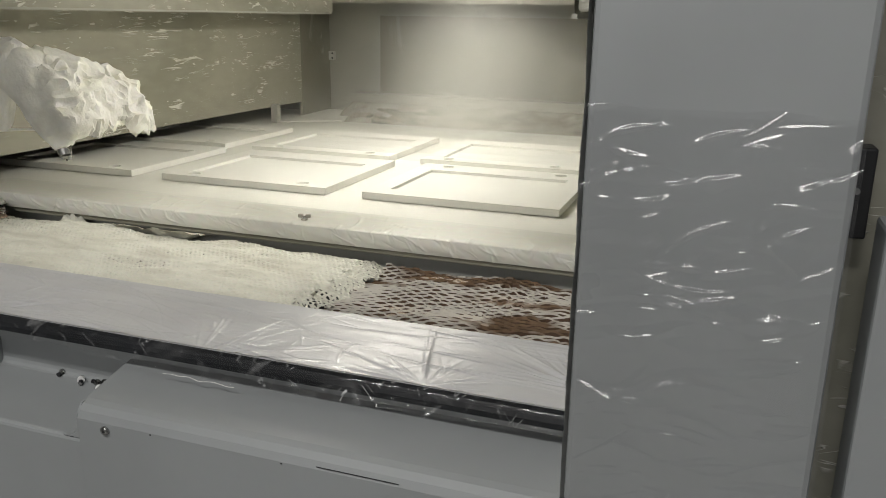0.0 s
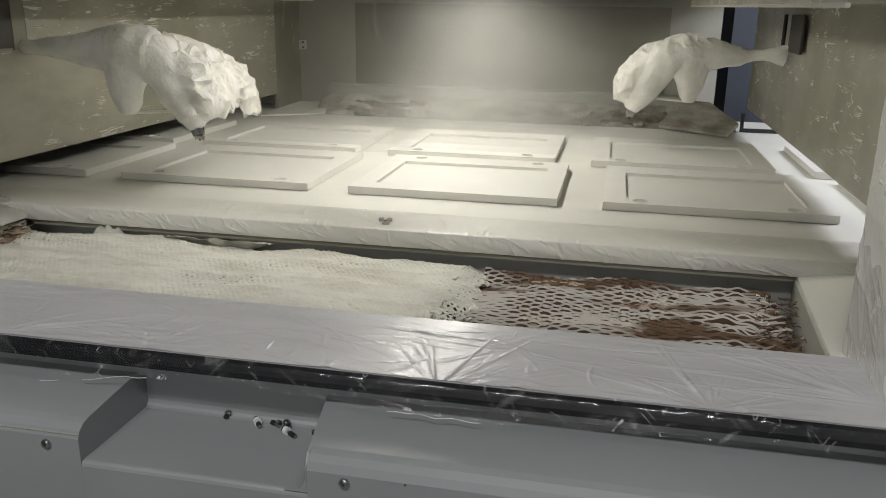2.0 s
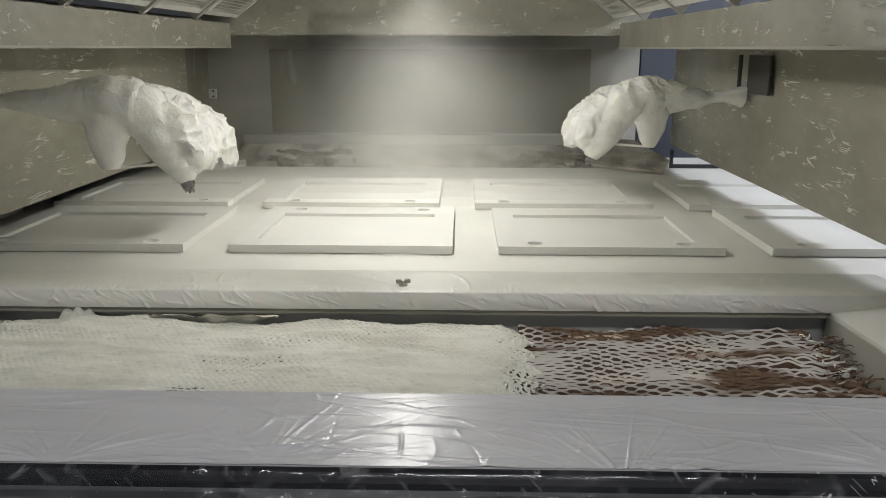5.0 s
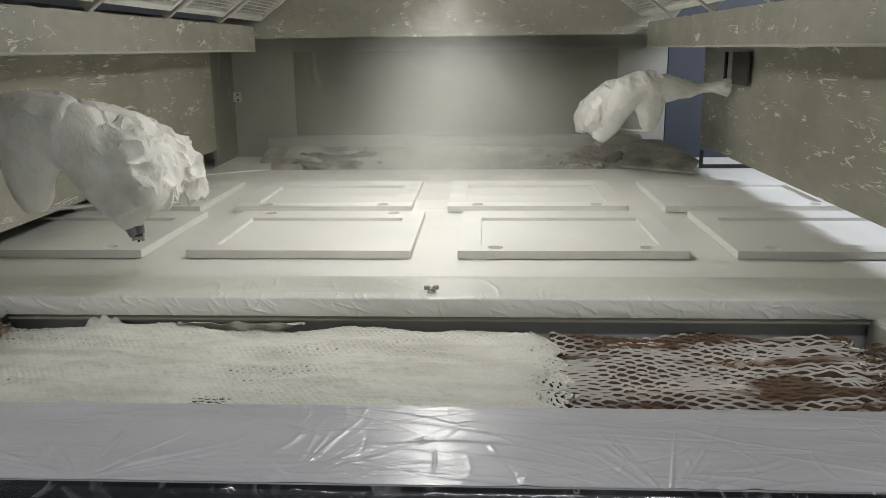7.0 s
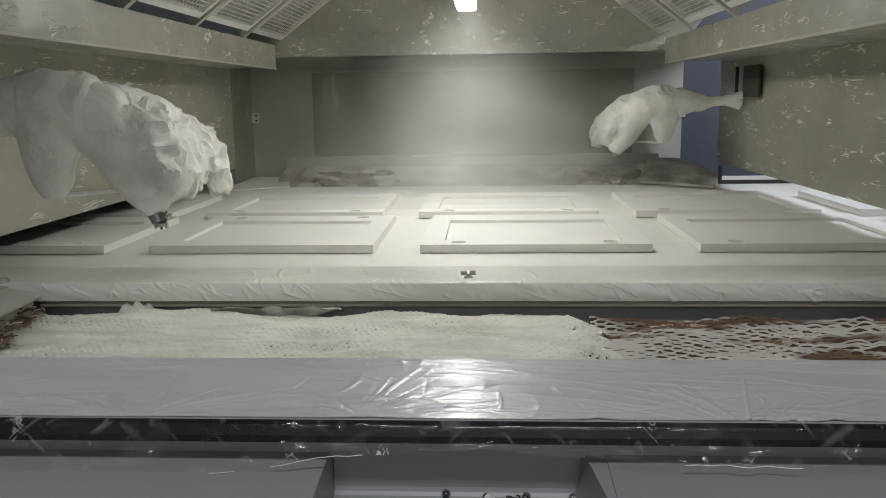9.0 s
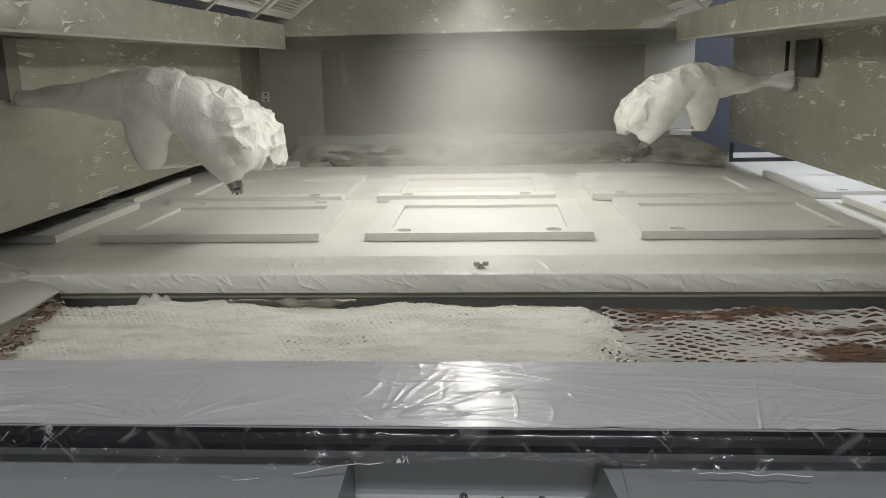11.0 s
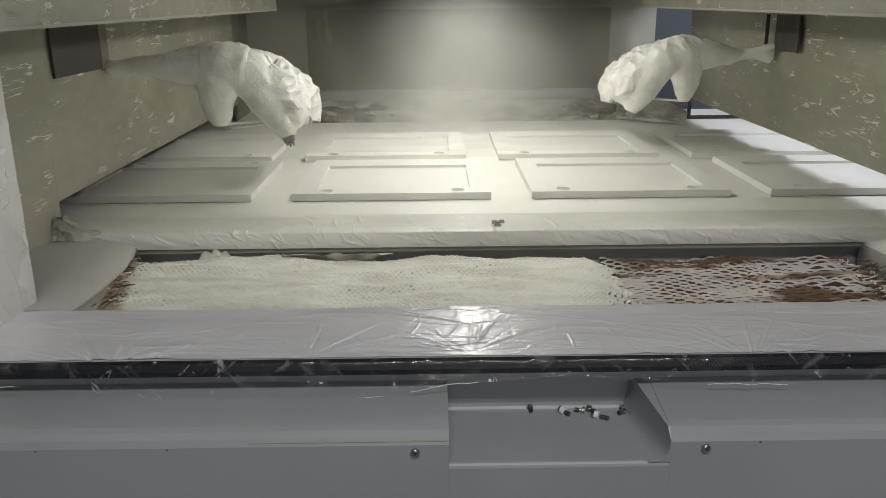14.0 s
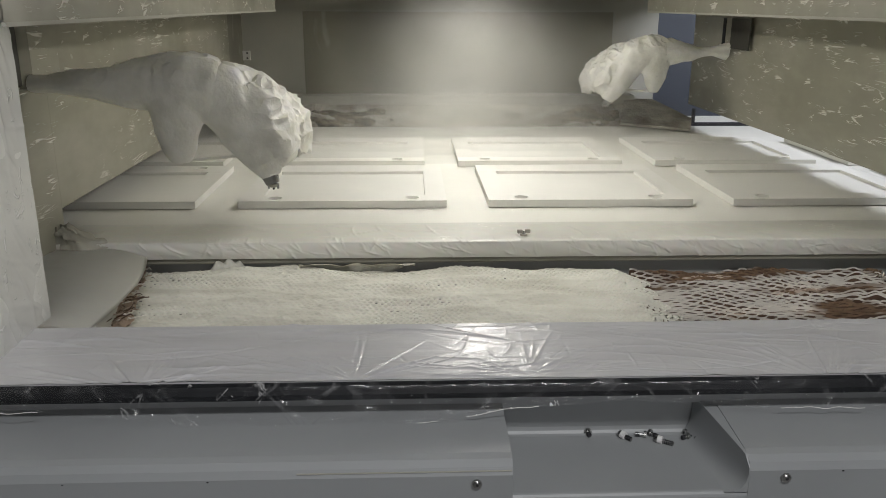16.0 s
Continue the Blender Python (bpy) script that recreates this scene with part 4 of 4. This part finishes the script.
structure("back_film", grid(60, 24, lambda u, v: (-1.59 + 1.352 * u, 3.574 - 0.004 * rough_noise(u * 6, v * 4, 3), 1.045 + 0.357 * v)), M_BACK, "dusty film panel taped on the back wall", "film panel", True)
structure("back_film_tape", box(-1.60, -0.225, 3.570, 3.5735, 1.396, 1.408), M_PALE, "strip of tape along the film's top edge", "tape")


def mat_point(u, v):
    x = -1.70 + 1.56 * u
    return (x, 3.23 + 0.30 * v, 0.925 + 0.085 * v + 0.012 * rough_noise(x * 9, v * 6, 3) + 0.010 * abs(rough_noise(x * 30, v * 5, 5)) * v)


structure("back_mat", grid(180, 20, mat_point), M_MAT, "dusty crumpled filter mat along the back wall", "filter", True)
for torn_x, torn_w in ((-1.60, 0.42), (-0.56, 0.38)):
    structure("torn_net", grid(130, 26, lambda u, v: (torn_x + torn_w * u, 3.235 + 0.25 * v, 0.925 + 0.072 * v + 0.034 * (math.sin(3.14 * u) * math.sin(3.14 * v)) ** 0.4 - 0.024 + 0.022 * rough_noise(u * 7, v * 6, torn_x) + 0.007 * rough_noise(u * 22, v * 11, 2) + 0.005 * rough_noise(u * 60, v * 16, 6))), M_TORN, "dark torn net on the filter mat", "filter", True)
structure("back_ledge", box(-1.70, -0.14, 3.50, 3.5795, 1.005, 1.046, 0.004), M_PALE, "pale dusty ledge below the back film", "ledge")
structure("outer_table_west", box(-4.4, -1.86, 3.212, 3.55, 0.918, 0.949, 0.003), M_TABLE, "white outer edge of the conveyor", "table")
structure("outer_table", box(0.02, 3.4, 3.212, 3.55, 0.918, 0.949, 0.003), M_TABLE, "white outer edge of the conveyor", "table")
structure("back_plate", slab([(-0.27, 3.215, 0.956), (-0.04, 3.03, 0.956), (0.02, 3.20, 0.975), (-0.06, 3.50, 1.02), (-0.18, 3.52, 1.02)], 0.01), M_MAT, "dark dusty plate in the back corner", "machine plate")
structure("back_plate_west", slab([(-1.62, 3.22, 0.9445), (-1.85, 3.06, 0.9445), (-1.85, 3.55, 0.950), (-1.70, 3.54, 0.950)], -0.01), M_TABLE, "pale dusty plate in the back corner", "machine plate")
for nm, hx, hz in (("hinge", -1.845, 1.21), ("hinge", -0.045, 1.215)):
    h = tagged(new(nm), "small pale hinge with two screws on the back wall", "hinge", "hinges of the booth")
    part("leaf", box(hx - 0.022, hx + 0.022, 3.566, 3.5795, hz - 0.02, hz + 0.02, 0.002), M_GRID, h)
    part("pin", cylinder(0.006, (hx - 0.016, 3.565, hz - 0.024), (hx - 0.016, 3.565, hz + 0.024), 10), M_PALE, h)
    for dz in (-0.011, 0.011):
        part("screw", cylinder(0.004, (hx + 0.010, 3.5665, hz + dz), (hx + 0.010, 3.563, hz + dz), 10), M_RUBBER, h)
rail_out = tagged(new("guide_rail"), "thin dark guide rail along the outer conveyor", "guide rail")
part("bar", box(0.03, 1.4, 3.225, 3.237, 0.950, 0.964), M_RUBBER, rail_out)
part("post", box(0.03, 0.042, 3.225, 3.237, 0.964, 1.02), M_RUBBER, rail_out)
structure("blue_cabinet", box(0.06, 1.3, 4.0, 4.5, 0, 2.4), M_BLUE, "blue painted cabinet outside the booth", "cabinet")

# unseen box added round the inlet to block room light from its belt
structure("inlet_blocker_roof", box(-4.4, -1.87, 1.40, 3.70, 1.50, 1.52), M_PALE, "unseen roof added to keep light off the inlet conveyor", "inlet housing")
structure("inlet_blocker_front", box(-4.4, -1.91, 1.40, 1.42, 0.0, 1.50), M_PALE, "unseen front added to keep light off the inlet conveyor", "inlet housing")
structure("inlet_blocker_end", box(-4.42, -4.4, 1.40, 3.70, 0.0, 1.50), M_PALE, "unseen end added to keep light off the inlet conveyor", "inlet housing")
structure("inlet_blocker_back", box(-4.4, -1.91, 3.68, 3.70, 0.0, 1.50), M_PALE, "unseen back added to keep light off the inlet conveyor", "inlet housing")

# ---- hood ----
structure("hood_gable", slab([(-1.75, 3.25, 1.447), (-0.09, 3.25, 1.447), (-0.09, 3.25, 1.56), (-0.80, 3.25, 2.06), (-1.04, 3.25, 2.06), (-1.75, 3.25, 1.56)], 0.02), M_BEAM, "film covered gable end of the hood", "hood")
structure("hood_soffit", box(-1.86, 0.075, 3.272, 3.5795, 1.487, 1.50), M_PALE, "pale soffit behind the hood gable", "hood")
structure("hood_front", slab([(-1.65, 1.0, 1.487), (-0.19, 1.0, 1.487), (-0.92, 1.0, 2.03)], 0.02), M_PALE, "front gable of the hood", "hood")
structure("hood_lid", box(-1.9, 0.1, 0.95, 3.62, 2.06, 2.08), M_PALE, "flat lid over the hood", "hood")


def grille(side):
    """Panels of the sloping intake: a framed wire grid in each bay."""
    base = Vector((-1.65 if side < 0 else -0.19, 1.0, 1.487))
    along, up = Vector((0, 1, 0)), Vector((0.73 * -side, 0, 0.543))
    slope = up.length
    up.normalize()
    nrm = along.cross(up).normalized() * (1 if side > 0 else -1)
    turn = Matrix((along, up, nrm)).transposed().to_4x4()
    turn.translation = base
    hood = tagged(new("hood_slope_" + ("west" if side < 0 else "east")), "sloping white hood with wire intake grilles", "hood", kind="structure")
    plate = box(0, 2.25, 0, slope, 0.05, 0.06)
    plate.transform(turn)
    part("backing", plate, M_BEAM, hood)
    for a in range(6):
        b = box(0.45 * a - 0.008, 0.45 * a + 0.012, 0.0, slope, 0.0, 0.05)
        b.transform(turn)
        part("mullion", b, M_PALE, hood)
        if a == 5:
            break
        g = tagged(new("intake_grille"), "white wire intake grille with a steel frame", "grille", "hood grilles")
        for x0, x1, y0, y1 in ((0.03, 0.43, 0.03, 0.05), (0.03, 0.43, 0.50, 0.52), (0.03, 0.05, 0.052, 0.498), (0.41, 0.43, 0.052, 0.498)):
            b = box(0.45 * a + x0, 0.45 * a + x1, y0, y1, 0.004, 0.02)
            b.transform(turn)
            part("frame", b, M_GRID, g)
        wires = bmesh.new()
        for k in range(1, 30):
            box(0.45 * a + 0.05, 0.45 * a + 0.41, 0.05 + 0.015 * k - 0.0011, 0.05 + 0.015 * k + 0.0011, 0.010, 0.0122, 0, wires)
        for k in range(1, 15):
            box(0.45 * a + 0.05 + 0.024 * k - 0.0011, 0.45 * a + 0.05 + 0.024 * k + 0.0011, 0.05, 0.50, 0.0125, 0.0147, 0, wires)
        wires.transform(turn)
        part("wire_grid", wires, M_GRID, g)


grille(-1)
grille(1)

lamp = tagged(new("strip_lamp"), "long white strip lamp glowing under the hood ridge", "lamp")
part("housing", box(-0.965, -0.875, 1.46, 3.10, 1.631, 1.66, 0.004), M_GRID, lamp)
part("diffuser", box(-0.955, -0.885, 1.47, 3.09, 1.588, 1.630, 0.008), M_LAMP, lamp, "glowing diffuser")
part("hanger", cylinder(0.004, (-0.92, 1.9, 1.64), (-0.92, 1.9, 2.03), 8), M_STEEL, lamp)
part("hanger", cylinder(0.004, (-0.92, 2.95, 1.64), (-0.92, 2.95, 2.0), 8), M_STEEL, lamp)


# ---- doors on the conveyor ----
def rail_with_cups(w, d, t, cups, r=0.0175, deep=0.012):
    """A flat board w by d by t with round blind holes in its top."""
    bm = bmesh.new()
    def loop(pts):
        vs = [bm.verts.new(p) for p in pts]
        return vs, [bm.edges.new((vs[i], vs[(i + 1) % len(vs)])) for i in range(len(vs))]
    rect = [(0, 0), (w, 0), (w, d), (0, d)]
    outer, edges = loop([(x, y, t) for x, y in rect])
    holes = []
    for cx, cy in cups:
        ring, es = loop([(cx + r * math.cos(6.2832 * k / 20), cy + r * math.sin(6.2832 * k / 20), t) for k in range(20)])
        holes.append(ring)
        edges += es
    bmesh.ops.triangle_fill(bm, use_beauty=True, use_dissolve=False, edges=edges)
    low = [bm.verts.new((x, y, 0)) for x, y in rect]
    for i in range(4):
        bm.faces.new((outer[i], outer[(i + 1) % 4], low[(i + 1) % 4], low[i]))
    bm.faces.new(low)
    for ring in holes:
        floor_ring = [bm.verts.new((v.co.x, v.co.y, t - deep)) for v in ring]
        for i in range(20):
            j = (i + 1) % 20
            bm.faces.new((ring[i], ring[j], floor_ring[j], floor_ring[i]))
        bm.faces.new(floor_ring)
    bmesh.ops.recalc_face_normals(bm, faces=bm.faces[:])
    return bm


def cabinet_door(back_cups):
    ob = tagged(new("cabinet_door"), "white primed cabinet door with hinge cups, lying on the conveyor", "cabinet door", "doors on the conveyor")
    w, d, t = 0.504, 0.455, 0.018
    front, back, side = 0.06, 0.095, 0.052
    part("rail", rail_with_cups(w, front, t, [] if back_cups else [(0.084, 0.033), (w - 0.084, 0.033)]), M_DOOR, ob)
    bm = rail_with_cups(w, back, t, [(0.084, back - 0.035), (w - 0.084, back - 0.035)] if back_cups else [])
    bm.transform(Matrix.Translation((0, d - back, 0)))
    part("rail", bm, M_DOOR, ob)
    part("stile", box(0, side, front + 0.0003, d - back - 0.0003, 0, t - 0.0001), M_DOOR, ob)
    part("stile", box(w - side, w, front + 0.0003, d - back - 0.0003, 0, t - 0.0001), M_DOOR, ob)
    part("panel", box(side + 0.0003, w - side - 0.0003, front + 0.0003, d - back - 0.0003, 0, t - 0.008), M_DOOR, ob)
    return ob


doors = []
plain = cabinet_door(False)
turned = tagged(cabinet_door(True), "white primed cabinet door turned with hinge cups at the back")
for k in range(-3, 6):
    for row in range(2):
        if k == 0 and row == 0:
            d = turned
        else:
            d = plain if not doors else copy_thing(plain, Matrix.Identity(4))
        doors.append((d, -0.504 + 0.607 * k - 0.045 * row, (1.83, 2.35)[row]))


# ---- spray arms ----
def tube(bm, path, n=14):
    """Adds a closed tube through (x, y, z, rx, ry) stations, round in the plane across its way."""
    rings = []
    pts = [Vector(p[:3]) for p in path]
    for i, p in enumerate(path):
        way = (pts[min(i + 1, len(pts) - 1)] - pts[max(i - 1, 0)]).normalized()
        side = Vector((0, 1, 0))
        up = way.cross(side).normalized()
        rings.append([bm.verts.new(pts[i] + up * p[3] * math.cos(6.2832 * k / n) + side * p[4] * math.sin(6.2832 * k / n)) for k in range(n)])
    for a, b in zip(rings, rings[1:]):
        for k in range(n):
            bm.faces.new((a[k], a[(k + 1) % n], b[(k + 1) % n], b[k]))
    bm.faces.new(rings[0][::-1])
    bm.faces.new(rings[-1])


def wrapped_cloth(s, seed):
    """The cloth round the gun: overlapping limbs fused into one skin, then crumpled."""
    bm = bmesh.new()
    if s > 0:
        tail = [(0.448, 0, 0.182, 0.024, 0.030), (0.425, 0, 0.186, 0.020, 0.026), (0.39, 0, 0.192, 0.017, 0.024), (0.35, 0, 0.190, 0.020, 0.026), (0.32, 0, 0.184, 0.027, 0.032)]
    else:
        tail = [(0.448, 0, 0.190, 0.013, 0.020), (0.40, 0, 0.194, 0.018, 0.024), (0.34, 0, 0.190, 0.027, 0.032), (0.29, 0, 0.186, 0.036, 0.038)]
    tube(bm, [(s * p[0], *p[1:]) for p in tail] + [(s * 0.23, 0, 0.188, 0.046, 0.044), (s * 0.17, 0, 0.192, 0.060, 0.055), (s * 0.10, 0, 0.178, 0.060, 0.06)])
    if s > 0:
        # the loose end of the wrapping stands up beside the carriage
        tube(bm, [(0.455, -0.01, 0.214, 0.010, 0.020), (0.42, -0.006, 0.204, 0.012, 0.022), (0.36, 0, 0.192, 0.014, 0.022)])
    tube(bm, [(s * 0.20, 0, 0.194, 0.048, 0.055), (s * 0.15, 0, 0.196, 0.055, 0.062), (s * 0.097, 0, 0.174, 0.058, 0.056), (s * 0.068, 0, 0.132, 0.054, 0.046), (s * 0.042, -0.002, 0.085, 0.045, 0.038), (s * 0.019, -0.004, 0.042, 0.032, 0.028), (s * 0.004, -0.003, 0.014, 0.021, 0.021)])
    # the wide near curtain and the lower one behind it; the crest falls towards them
    tube(bm, [(s * 0.12, 0.05, 0.186, 0.050, 0.07), (s * 0.06, 0.07, 0.164, 0.046, 0.10), (s * 0.014, 0.085, 0.132, 0.038, 0.115), (-s * 0.012, 0.09, 0.096, 0.028, 0.118), (-s * 0.020, 0.095, 0.062, 0.019, 0.110), (-s * 0.020, 0.095, 0.040, 0.014, 0.098)], 20)
    tube(bm, [(s * 0.06, 0.16, 0.150, 0.040, 0.06), (s * 0.008, 0.19, 0.122, 0.036, 0.060), (-s * 0.022, 0.205, 0.090, 0.026, 0.056), (-s * 0.032, 0.21, 0.058, 0.018, 0.052), (-s * 0.034, 0.21, 0.026, 0.013, 0.044)])
    tube(bm, [(s * 0.06, 0.02, 0.17, 0.05, 0.05), (s * 0.024, 0.02, 0.13, 0.046, 0.052), (s * 0.004, 0.02, 0.095, 0.038, 0.050), (-s * 0.004, 0.02, 0.062, 0.030, 0.042), (s * 0.0, 0.015, 0.040, 0.022, 0.030)])
    tube(bm, [(s * 0.165, -0.01, 0.190, 0.062, 0.045), (s * 0.174, -0.012, 0.140, 0.054, 0.038), (s * 0.176, -0.012, 0.095, 0.041, 0.031), (s * 0.174, -0.012, 0.062, 0.031, 0.025), (s * 0.174, -0.012, 0.042, 0.018, 0.016)])
    me = bpy.data.meshes.new("tmp")
    bm.to_mesh(me)
    bm.free()
    ob = new("tmp", me)
    mod = ob.modifiers.new("fuse", "REMESH")
    mod.mode, mod.voxel_size = "VOXEL", 0.0036
    out = bpy.data.meshes.new_from_object(ob.evaluated_get(bpy.context.evaluated_depsgraph_get()))
    bpy.data.objects.remove(ob)
    skin = bmesh.new()
    skin.from_mesh(out)
    for _ in range(2):
        bmesh.ops.smooth_vert(skin, verts=skin.verts[:], factor=0.5, use_axis_x=True, use_axis_y=True, use_axis_z=True)
    skin.normal_update()
    for v in skin.verts:
        p = v.co
        fade = 0.35 + 0.65 * min(1, max(0.0, p.z - 0.01) / 0.05) * min(1, max(0.3, (0.42 - abs(p.x)) / 0.15))
        crag = max(0.0, min(1.0, (0.05 - s * p.x + 0.4 * p.y) / 0.06))
        crest = max(0.0, v.normal.z)
        w = p + Vector((seed, 0, 0))
        crumple = 0.5 - abs(noise.noise(w * 17)) * 1.7
        crush = 0.5 - abs(noise.noise(w * 38 + Vector((0, 5, 0)))) * 1.7
        d = 0.008 * noise.noise(w * 8) + (0.004 + 0.010 * crag + 0.006 * crest) * crumple + (0.0010 + 0.005 * crag + 0.005 * crest) * crush + 0.003 * crag * noise.noise(w * 85)
        v.co = p + v.normal * d * fade
        # ragged hem
        if s * p.x < 0.03 and p.y > 0.04 and p.z < 0.07:
            v.co.z += 0.016 * noise.noise(Vector((p.x * 30, p.y * 45, seed))) + 0.010 * noise.noise(Vector((p.x * 60, p.y * 130, seed)))
    me = bpy.data.meshes.new("tmp")
    skin.to_mesh(me)
    skin.free()
    ob = new("tmp", me)
    mod = ob.modifiers.new("facets", "DECIMATE")
    mod.ratio = 0.16
    out = bpy.data.meshes.new_from_object(ob.evaluated_get(bpy.context.evaluated_depsgraph_get()))
    bpy.data.objects.remove(ob)
    skin = bmesh.new()
    skin.from_mesh(out)
    return skin


def spray_arm(s, seed):
    ob = tagged(new("spray_arm"), "spray gun arm wrapped in crusted white cloth, gliding along the booth", "spray gun", "spray arms")
    wrap = part("wrapping", wrapped_cloth(s, seed), M_ARM, ob, smooth=True)
    wrap.data.set_sharp_from_angle(angle=radians(24))
    gun = part("nozzle", cylinder(0.0135, (0, -0.004, -0.003), (s * 0.008, 0.0, 0.018), 18, 0.018), M_STEEL, ob, "dirty steel spray nozzle")
    part("air_cap", cylinder(0.0075, (0, -0.002, -0.010), (0, -0.002, -0.004), 16, 0.0105), M_CUP, gun)
    part("needle", cylinder(0.002, (0, -0.002, -0.015), (0, -0.002, -0.009), 10), M_RUBBER, gun)
    part("horn", box(-0.011, -0.007, -0.006, 0.002, -0.013, -0.003, 0.001), M_STEEL, gun)
    part("horn", box(0.007, 0.011, -0.006, 0.002, -0.013, -0.003, 0.001), M_STEEL, gun)
    part("link_wire", cylinder(0.0035, (s * 0.03, 0.02, 0.052), (s * 0.165, -0.01, 0.045), 8), M_ARM, ob)
    wall = s * 0.4525
    a, b = min(wall, wall - s * 0.006), max(wall, wall - s * 0.006)
    if s < 0:
        part("carriage_opening", box(a, b, -0.30, -0.035, 0.19, 0.312), M_SHADE, ob, "black carriage plate")
        part("carriage_post", box(a, b, -0.034, 0.012, 0.185, 0.312), M_BACK, ob, "dusty steel carriage post")
        part("carriage_cover", box(a, b, 0.013, 0.14, 0.20, 0.312), M_WALL, ob, "dull film covered carriage plate")
    else:
        part("carriage_opening", box(a, b, -0.19, -0.02, 0.205, 0.312), M_SHADE, ob, "black carriage plate")
        part("carriage_rod", cylinder(0.006, (0.44, 0.03, 0.19), (0.44, 0.03, 0.312), 10), M_RUBBER, ob, "thin black carriage rod")
    return ob


arm_w, arm_e = spray_arm(-1, 3.0), spray_arm(1, 11.0)

# airborne paint dust
def mist_veil(name, label, x, y, z, sx, sz, tilt=0.0, lean=0.0):
    ob = tagged(mesh_object(name, grid(8, 8, lambda u, v: (2 * u - 1, 0.12 * math.sin(3 * u) * math.cos(2 * v), 2 * v - 1)), M_MIST, None, True), label, "paint mist", kind="stuff")
    ob.matrix_world = pose(x, y, z, lean, tilt, 0) @ Matrix.Diagonal((sx, 0.1, sz, 1))
    ob.visible_shadow = False
    return ob


for k in range(3):
    mist_veil("paint_mist", "pale haze of airborne paint dust over the conveyor", -0.92 + 0.05 * math.sin(k * 2.1), 2.55 + 0.36 * k, 1.15, 0.62 + 0.08 * k, 0.40)
for k in range(3):
    mist_veil("paint_mist", "bright column of paint dust falling from the strip lamp", -0.95 + 0.05 * k, 2.75 + 0.2 * k, 1.20, 0.36 + 0.08 * k, 0.40, (-2, 3, 1)[k], -14)
for k in range(2):
    mist_veil("paint_mist", "low haze of paint dust drifting over the doors", -1.05 + 0.18 * k, 2.40 + 0.45 * k, 1.03, 1.0, 0.17)

BELT = [(0, -0.363), (0.5, -0.41), (1, -0.457), (1.5, -0.505), (2, -0.551), (2.5, -0.594), (3, -0.635), (3.5, -0.676), (4, -0.718), (5.25, -0.815), (6.5, -0.911), (7, -0.949), (7.5, -0.987), (8, -1.025), (8.5, -1.063), (9.75, -1.157), (11, -1.252), (11.5, -1.292), (12, -1.332), (12.5, -1.372), (13, -1.412), (13.5, -1.451), (14, -1.491), (14.5, -1.53), (15, -1.57), (15.5, -1.609), (16, -1.648)]


def stroke(t, middle, c1, s1, c3, s3):
    """Place of an arm along its guide: a stroke of 2.246 s there and back, sharper than a sine at its ends."""
    w = 2 * math.pi * t / 2.246
    return middle + c1 * math.cos(w) + s1 * math.sin(w) + c3 * math.cos(3 * w) + s3 * math.sin(3 * w)


def motions():
    for d, dx, y in doors:
        walk(d, [(t, pose(x + dx, y, TOP)) for t, x in BELT])
    times = [k / 10 for k in range(161)]
    walk(arm_w, [(t, pose(-1.4, stroke(t, 2.147, -0.705, -0.187, -0.018, -0.041), 1.09)) for t in times])
    walk(arm_e, [(t, pose(-0.39, stroke(t, 2.25, 0.802, 0.218, 0.030, 0.045), 1.07)) for t in times])


motions()
